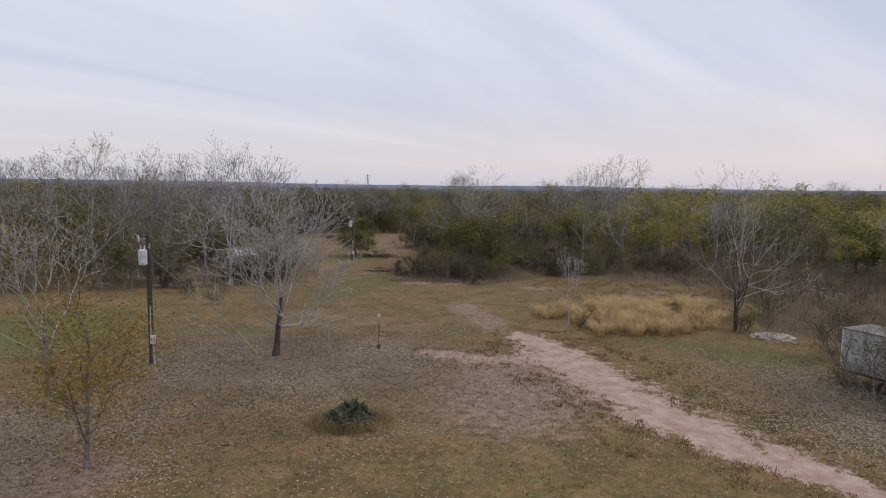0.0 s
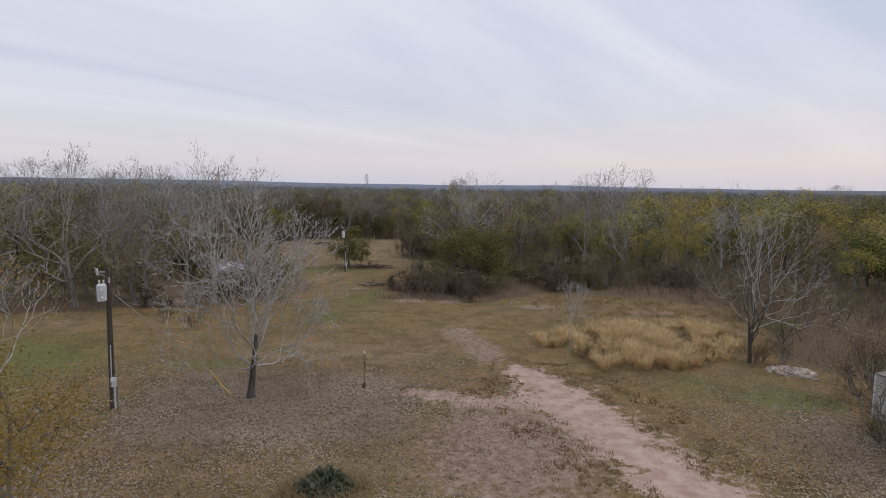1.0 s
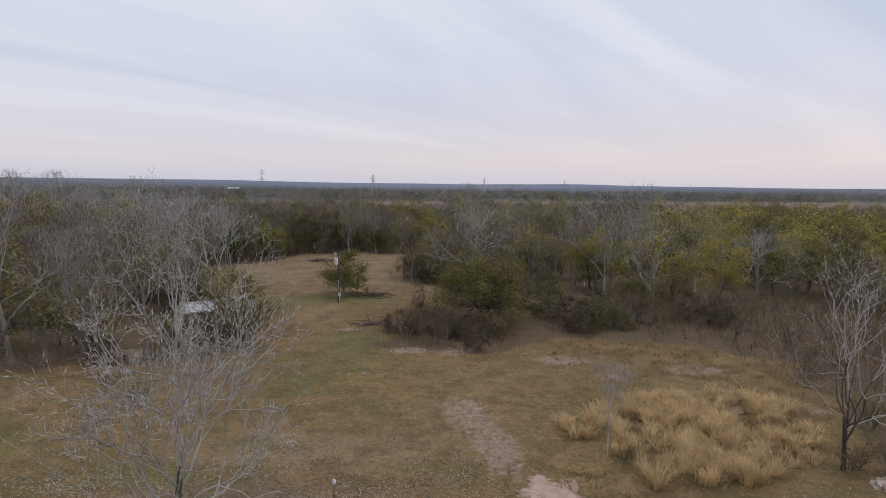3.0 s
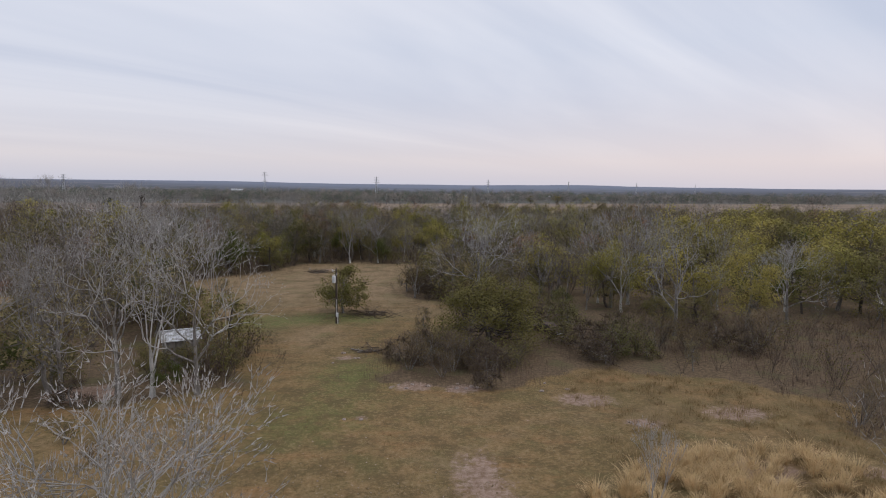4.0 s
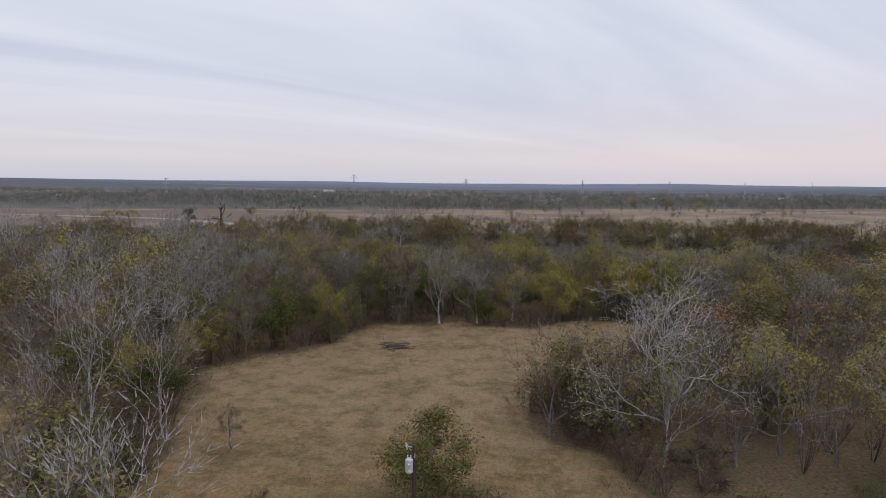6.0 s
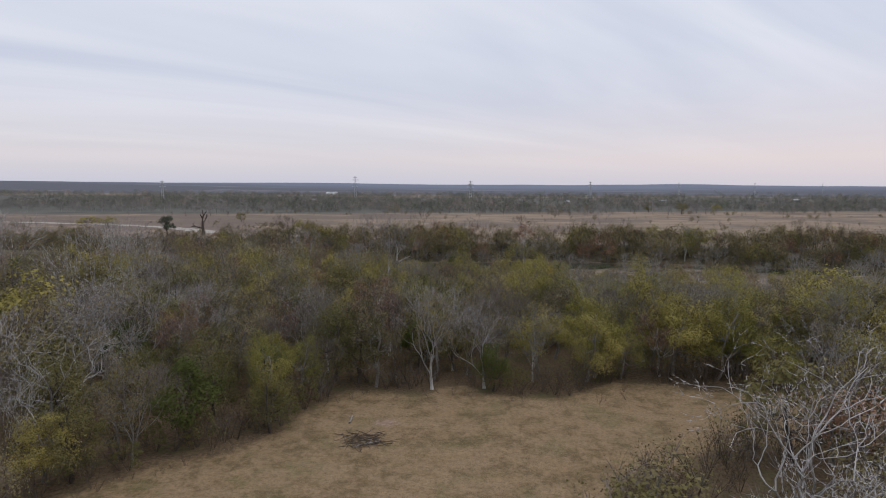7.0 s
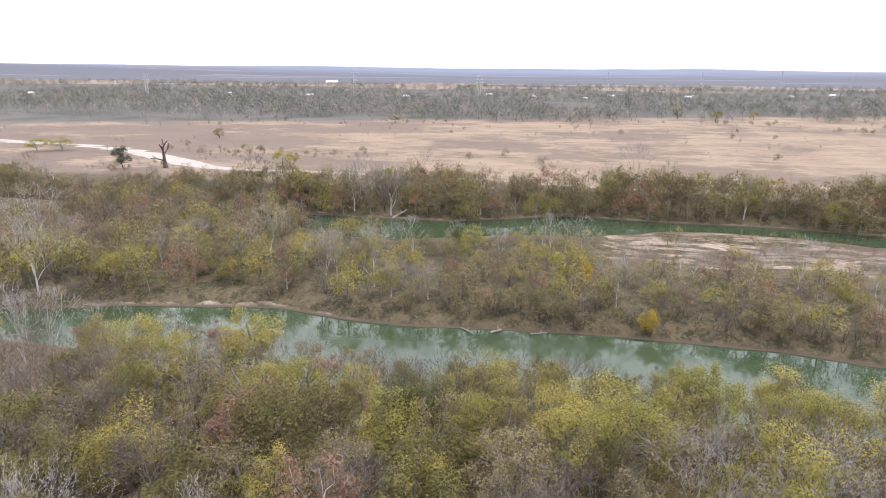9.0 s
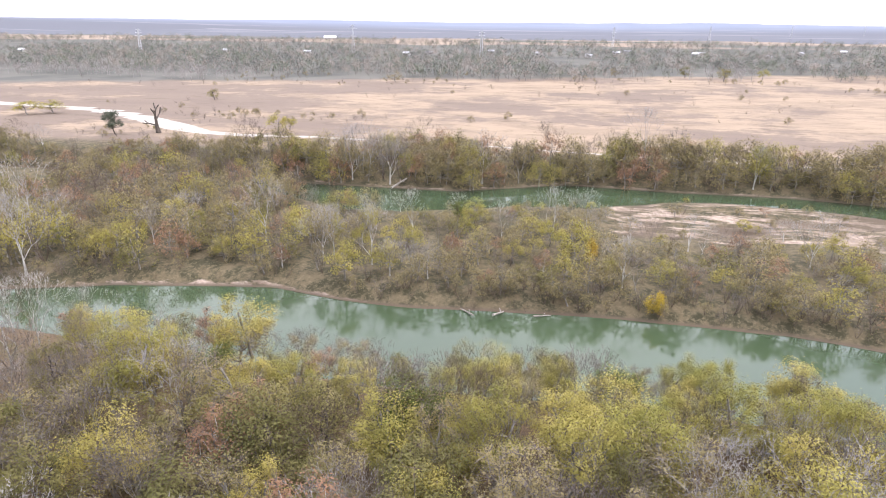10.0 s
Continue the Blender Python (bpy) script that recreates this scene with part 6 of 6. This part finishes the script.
# brush heap of cut branches
def heap(x, y, w, n, label):
    gg = np.random.default_rng(int(abs(x * 10)))
    c = np.stack([gg.normal(0, w, n), gg.normal(0, w * 0.6, n), np.abs(gg.normal(0.15, 0.15, n))], 1)
    d = gg.normal(0, 1, (n, 3)) * np.array([1, 1, 0.25]) * gg.uniform(0.4, 1.0, (n, 1))
    v, q = tubes(np.concatenate([c - d, c + d, np.full((n, 1), 0.035), np.full((n, 1), 0.012)], 1), 4)
    ob = new("brush_mound", quad_mesh("brush_mound", v, q, [TWIG_BROWN]))
    ob.matrix_basis = pose(x, y, float(land(x, y)))
    tagged(ob, label, "brush mound")


heap(-27, 146.8, 1.3, 90, "heap of cut grey branches in the meadow")
heap(-10.2, 104.4, 1.5, 110, "low heap of dead branches by the round tree")
heap(-7.6, 85.4, 0.7, 40, "small heap of dead branches on bare dirt")


# abandoned car
def car(x, y, turn_z):
    top = new("car")
    top.matrix_basis = pose(x, y, float(land(x, y)) - 0.22, 0, 0, turn_z)

    def profile(bm, pts, half, inset=0.0):
        a = [bm.verts.new((px_, -half + inset * (pz > 0.9), pz)) for px_, pz in pts]
        b = [bm.verts.new((px_, half - inset * (pz > 0.9), pz)) for px_, pz in pts]
        bm.faces.new(a)
        bm.faces.new(b[::-1])
        for i in range(len(pts)):
            j = (i + 1) % len(pts)
            bm.faces.new((a[j], a[i], b[i], b[j]))
    part("body", bm_mesh("body", lambda bm: profile(bm, [(-2.25, 0.35), (-2.3, 0.62), (-2.15, 0.82), (-1.0, 0.9), (0.95, 0.9), (2.1, 0.84), (2.3, 0.6), (2.25, 0.35)], 0.88), OLD_PAINT, 0.04), top, "faded dark body")
    part("cabin", bm_mesh("cabin", lambda bm: profile(bm, [(-1.15, 0.9), (-0.6, 1.36), (0.75, 1.38), (1.4, 0.9)], 0.82, 0.1), OLD_PAINT, 0.03), top)
    for s in (-1, 1):
        part("side_window", bm_mesh("side_window", lambda bm: box(bm, -0.7, s * 0.775 - 0.02, 0.97, 0.85, s * 0.775 + 0.02, 1.27), GLASS_DUSTY, 0.01), top)
        part("headlight", bm_mesh("headlight", lambda bm: rod(bm, (-2.24, s * 0.6, 0.66), (-2.34, s * 0.6, 0.66), 0.09, 0.09, 12), PORCELAIN), top)
        for wx_ in (-1.4, 1.4):
            wheel = part("wheel", bm_mesh("wheel", lambda bm: rod(bm, (wx_, s * 0.70, 0.3), (wx_, s * 0.9, 0.3), 0.31, 0.31, 18), RUBBER, 0.015), top, "flat cracked tyre")
            part("rim", bm_mesh("rim", lambda bm: rod(bm, (wx_, s * 0.88, 0.3), (wx_, s * 0.915, 0.3), 0.18, 0.16, 14), RUSTY), wheel)
    part("windscreen", bm_mesh("windscreen", lambda bm: profile(bm, [(-1.12, 0.95), (-0.66, 1.33), (-0.68, 1.35), (-1.15, 0.96)], 0.66), GLASS_DUSTY), top)
    for xx in (-2.32, 2.32):
        part("bumper", bm_mesh("bumper", lambda bm: box(bm, xx - 0.05, -0.85, 0.42, xx + 0.05, 0.85, 0.54), GALV, 0.02), top, "dull chrome bumper")
    tagged(top, "abandoned dark rusting sedan at the edge of weeds", "car")


car(12.6, 95.4, 312)


# box trailer overgrown by brush
def trailer():
    top = new("box_trailer")
    ang = math.degrees(math.atan2(-0.92, 0.38))
    top.matrix_basis = pose(23.1, 36.6, float(land(23.5, 36)), 0, 0, ang)
    part("body", bm_mesh("body", lambda bm: box(bm, 0.0, 0.02, 0.86, 5.4, 2.35, 3.15), SHEET_METAL, 0.03), top)
    for k in range(9):
        part("side_panel", bm_mesh("side_panel", lambda bm: box(bm, 0.02 + 0.6 * k, -0.015, 0.9, 0.60 + 0.6 * k, 0.015, 3.1), SHEET_METAL, 0.006), top, "weathered grey metal side panel" if k == 0 else "")
    part("roof", bm_mesh("roof", lambda bm: box(bm, -0.05, -0.05, 3.15, 5.45, 2.4, 3.22), BOARD, 0.02), top, "roof grey with old leaves")
    part("corner_trim", bm_mesh("corner_trim", lambda bm: box(bm, -0.03, -0.03, 0.86, 0.04, 0.04, 3.16), WHITE_METAL, 0.005), top)
    part("chassis", bm_mesh("chassis", lambda bm: (box(bm, 0.1, 0.5, 0.62, 5.3, 0.62, 0.86), box(bm, 0.1, 1.75, 0.62, 5.3, 1.87, 0.86), box(bm, -1.0, 1.1, 0.62, 0.2, 1.25, 0.74)), RUSTY), top)
    for wx_ in (2.3, 3.1):
        for wy_ in (0.15, 2.05):
            w = part("wheel", bm_mesh("wheel", lambda bm: rod(bm, (wx_, wy_, 0.36), (wx_, wy_ + 0.2, 0.36), 0.37, 0.37, 18), RUBBER, 0.02), top)
            part("rim", bm_mesh("rim", lambda bm: rod(bm, (wx_, wy_ - 0.01, 0.36), (wx_, wy_ + 0.21, 0.36), 0.2, 0.2, 14), RUSTY), w)
    part("door", bm_mesh("door", lambda bm: box(bm, 4.2, -0.03, 0.95, 5.0, 0.0, 2.85), SHEET_METAL, 0.006), top)
    tagged(top, "old grey sheet-metal box trailer overgrown with brush", "trailer")


trailer()


# shed with a white metal roof, half hidden under the tall trees
def shed():
    top = new("shed")
    top.matrix_basis = pose(-24.5, 81.8, float(land(-25, 79)), 0, 0, 210)
    L, W, H = 3.6, 3.4, 2.6
    part("wall", bm_mesh("wall", lambda bm: box(bm, 0.25, 0.25, 0, L - 0.25, 0.37, H), BOARD), top)
    part("wall", bm_mesh("wall", lambda bm: box(bm, 0.25, W - 0.37, 0, L - 0.25, W - 0.25, H), BOARD), top)
    part("wall", bm_mesh("wall", lambda bm: box(bm, 0.25, 0.37, 0, 0.37, W - 0.37, H + 0.2), BOARD), top)
    part("wall", bm_mesh("wall", lambda bm: box(bm, L - 0.37, 0.37, 0, L - 0.25, W - 0.37, H + 0.2), BOARD), top)

    def slope(sign):
        def build(bm):
            y0, y1 = (0.0, W / 2 + 0.02) if sign < 0 else (W, W / 2 - 0.02)
            for k in range(8):
                x0 = k * L / 8
                for zz in (0.0,):
                    vs = [bm.verts.new((x0 + 0.01, y0, H + 0.05)), bm.verts.new((x0 + L / 8 - 0.01, y0, H + 0.05)), bm.verts.new((x0 + L / 8 - 0.01, y1, H + 0.75)), bm.verts.new((x0 + 0.01, y1, H + 0.75))]
                    f = bm.faces.new(vs)
                    r = bmesh.ops.extrude_face_region(bm, geom=[f])
                    for e in r["geom"]:
                        if isinstance(e, bmesh.types.BMVert):
                            e.co.z += 0.05
        return build
    part("roof_slope", bm_mesh("roof_slope", slope(-1), SHED_METAL), top, "white sheet-metal roof")
    part("roof_slope", bm_mesh("roof_slope", slope(1), SHED_METAL), top, "white sheet-metal roof")
    part("ridge_cap", bm_mesh("ridge_cap", lambda bm: box(bm, 0, W / 2 - 0.15, H + 0.76, L, W / 2 + 0.15, H + 0.83), SHED_METAL), top)
    part("door", bm_mesh("door", lambda bm: box(bm, 1.2, 0.2, 0.05, 2.1, 0.25, 2.05), WHITE_WALL, 0.01), top)
    tagged(top, "small board shed with white metal roof under trees", "shed")


shed()
for j, (x, y, z) in enumerate(((-22.3, 76.6, 0.95), (-19.9, 78.6, 0.8), (-25.6, 76.2, 0.85))):
    plant(BUSH[2], x, y, z, 70 + 110 * j, group="shrubs")


# lattice towers on the skyline
def lattice_tower(x, y, h, w, arms, label):
    segs = []
    n = 8
    for k in range(n):
        z0, z1 = h * k / n, h * (k + 1) / n
        a, b = w * (1 - 0.85 * k / n), w * (1 - 0.85 * (k + 1) / n)
        for i in range(4):
            c0, c1 = math.cos(math.pi / 4 + i * math.pi / 2), math.sin(math.pi / 4 + i * math.pi / 2)
            d0, d1 = math.cos(math.pi / 4 + (i + 1) * math.pi / 2), math.sin(math.pi / 4 + (i + 1) * math.pi / 2)
            segs.append((c0 * a, c1 * a, z0, c0 * b, c1 * b, z1, 0.13, 0.13))
            segs.append((c0 * a, c1 * a, z0, d0 * b, d1 * b, z1, 0.08, 0.08))
            segs.append((d0 * a, d1 * a, z0, c0 * b, c1 * b, z1, 0.08, 0.08))
    top = new("lattice_tower")
    v, q = tubes(segs, 4)
    part("mast", quad_mesh("mast", v, q, [GALV]), top)
    for zz, ll in arms:
        v, q = tubes([(-ll, 0, zz, ll, 0, zz, 0.22, 0.22), (-ll, 0, zz, 0, 0, zz + 1.6, 0.12, 0.12), (ll, 0, zz, 0, 0, zz + 1.6, 0.12, 0.12)], 4)
        part("cross_arm", quad_mesh("cross_arm", v, q, [GALV]), top)
    top.matrix_basis = pose(x, y, float(land(x, y)), 0, 0, 20)
    tagged(top, label, "lattice tower", "pylons on the skyline")


for x, y, h in ((-584, 915, 32), (-117, 940, 33), (80, 1400, 36), (330, 1750, 38), (690, 2300, 42), (1150, 2900, 44)):
    lattice_tower(x, y, h, 3.2, ((h * 0.72, 5.0), (h * 0.84, 4.2), (h * 0.95, 3.4)), "grey steel power pylon above the distant woods")
lattice_tower(-300, 977, 39, 3.4, ((24, 4.5), (34, 5.5), (38, 3.0)), "tall steel lattice tower with platforms above the woods")


# houses among the distant trees
def house(x, y, w, d, h, turn_z, roof_mat, label):
    top = new("house")
    top.matrix_basis = pose(x, y, float(land(x, y)), 0, 0, turn_z)
    part("wall", bm_mesh("wall", lambda bm: box(bm, -w / 2, -d / 2, -0.3, w / 2, d / 2, h), WHITE_WALL), top)

    def gable(bm):
        a = [bm.verts.new(c) for c in ((-w / 2 - 0.4, -d / 2 - 0.5, h), (-w / 2 - 0.4, d / 2 + 0.5, h), (-w / 2 - 0.4, 0, h + d * 0.28))]
        b = [bm.verts.new((-v.co.x, v.co.y, v.co.z)) for v in a]
        bm.faces.new(a)
        bm.faces.new(b[::-1])
        for i in range(3):
            j = (i + 1) % 3
            bm.faces.new((a[j], a[i], b[i], b[j]))
    part("roof", bm_mesh("roof", gable, roof_mat), top)
    for k in range(3):
        xx = -w / 2 + w * (k + 0.5) / 3
        win = part("window", bm_mesh("window", lambda bm: box(bm, xx - 0.6, -d / 2 - 0.06, 1.0, xx + 0.6, -d / 2, 2.2), WINDOW), top)
    part("door", bm_mesh("door", lambda bm: box(bm, w * 0.18 - 0.5, -d / 2 - 0.05, 0.0, w * 0.18 + 0.5, -d / 2, 2.05), BOARD), top)
    tagged(top, label, "house", "distant houses")


hg = random.Random(12)
for x, y in ((-227, 987), (-200, 1011), (63, 1098), (83, 1140), (171, 1084), (187, 1122), (254, 1039), (-51, 1044), (-372, 988), (330, 1150), (-120, 1080), (-500, 985), (-765, 906), (420, 1230), (20, 1010)):
    house(x, y, hg.uniform(7, 12), hg.uniform(6, 8), hg.uniform(2.6, 3.4), hg.uniform(-30, 30), WHITE_METAL if hg.random() < 0.6 else ROOF_GREY, "white house with pale roof among distant trees")
house(-594, 1668, 30, 16, 4.5, 10, WHITE_METAL, "large white farm building at the edge of fields")
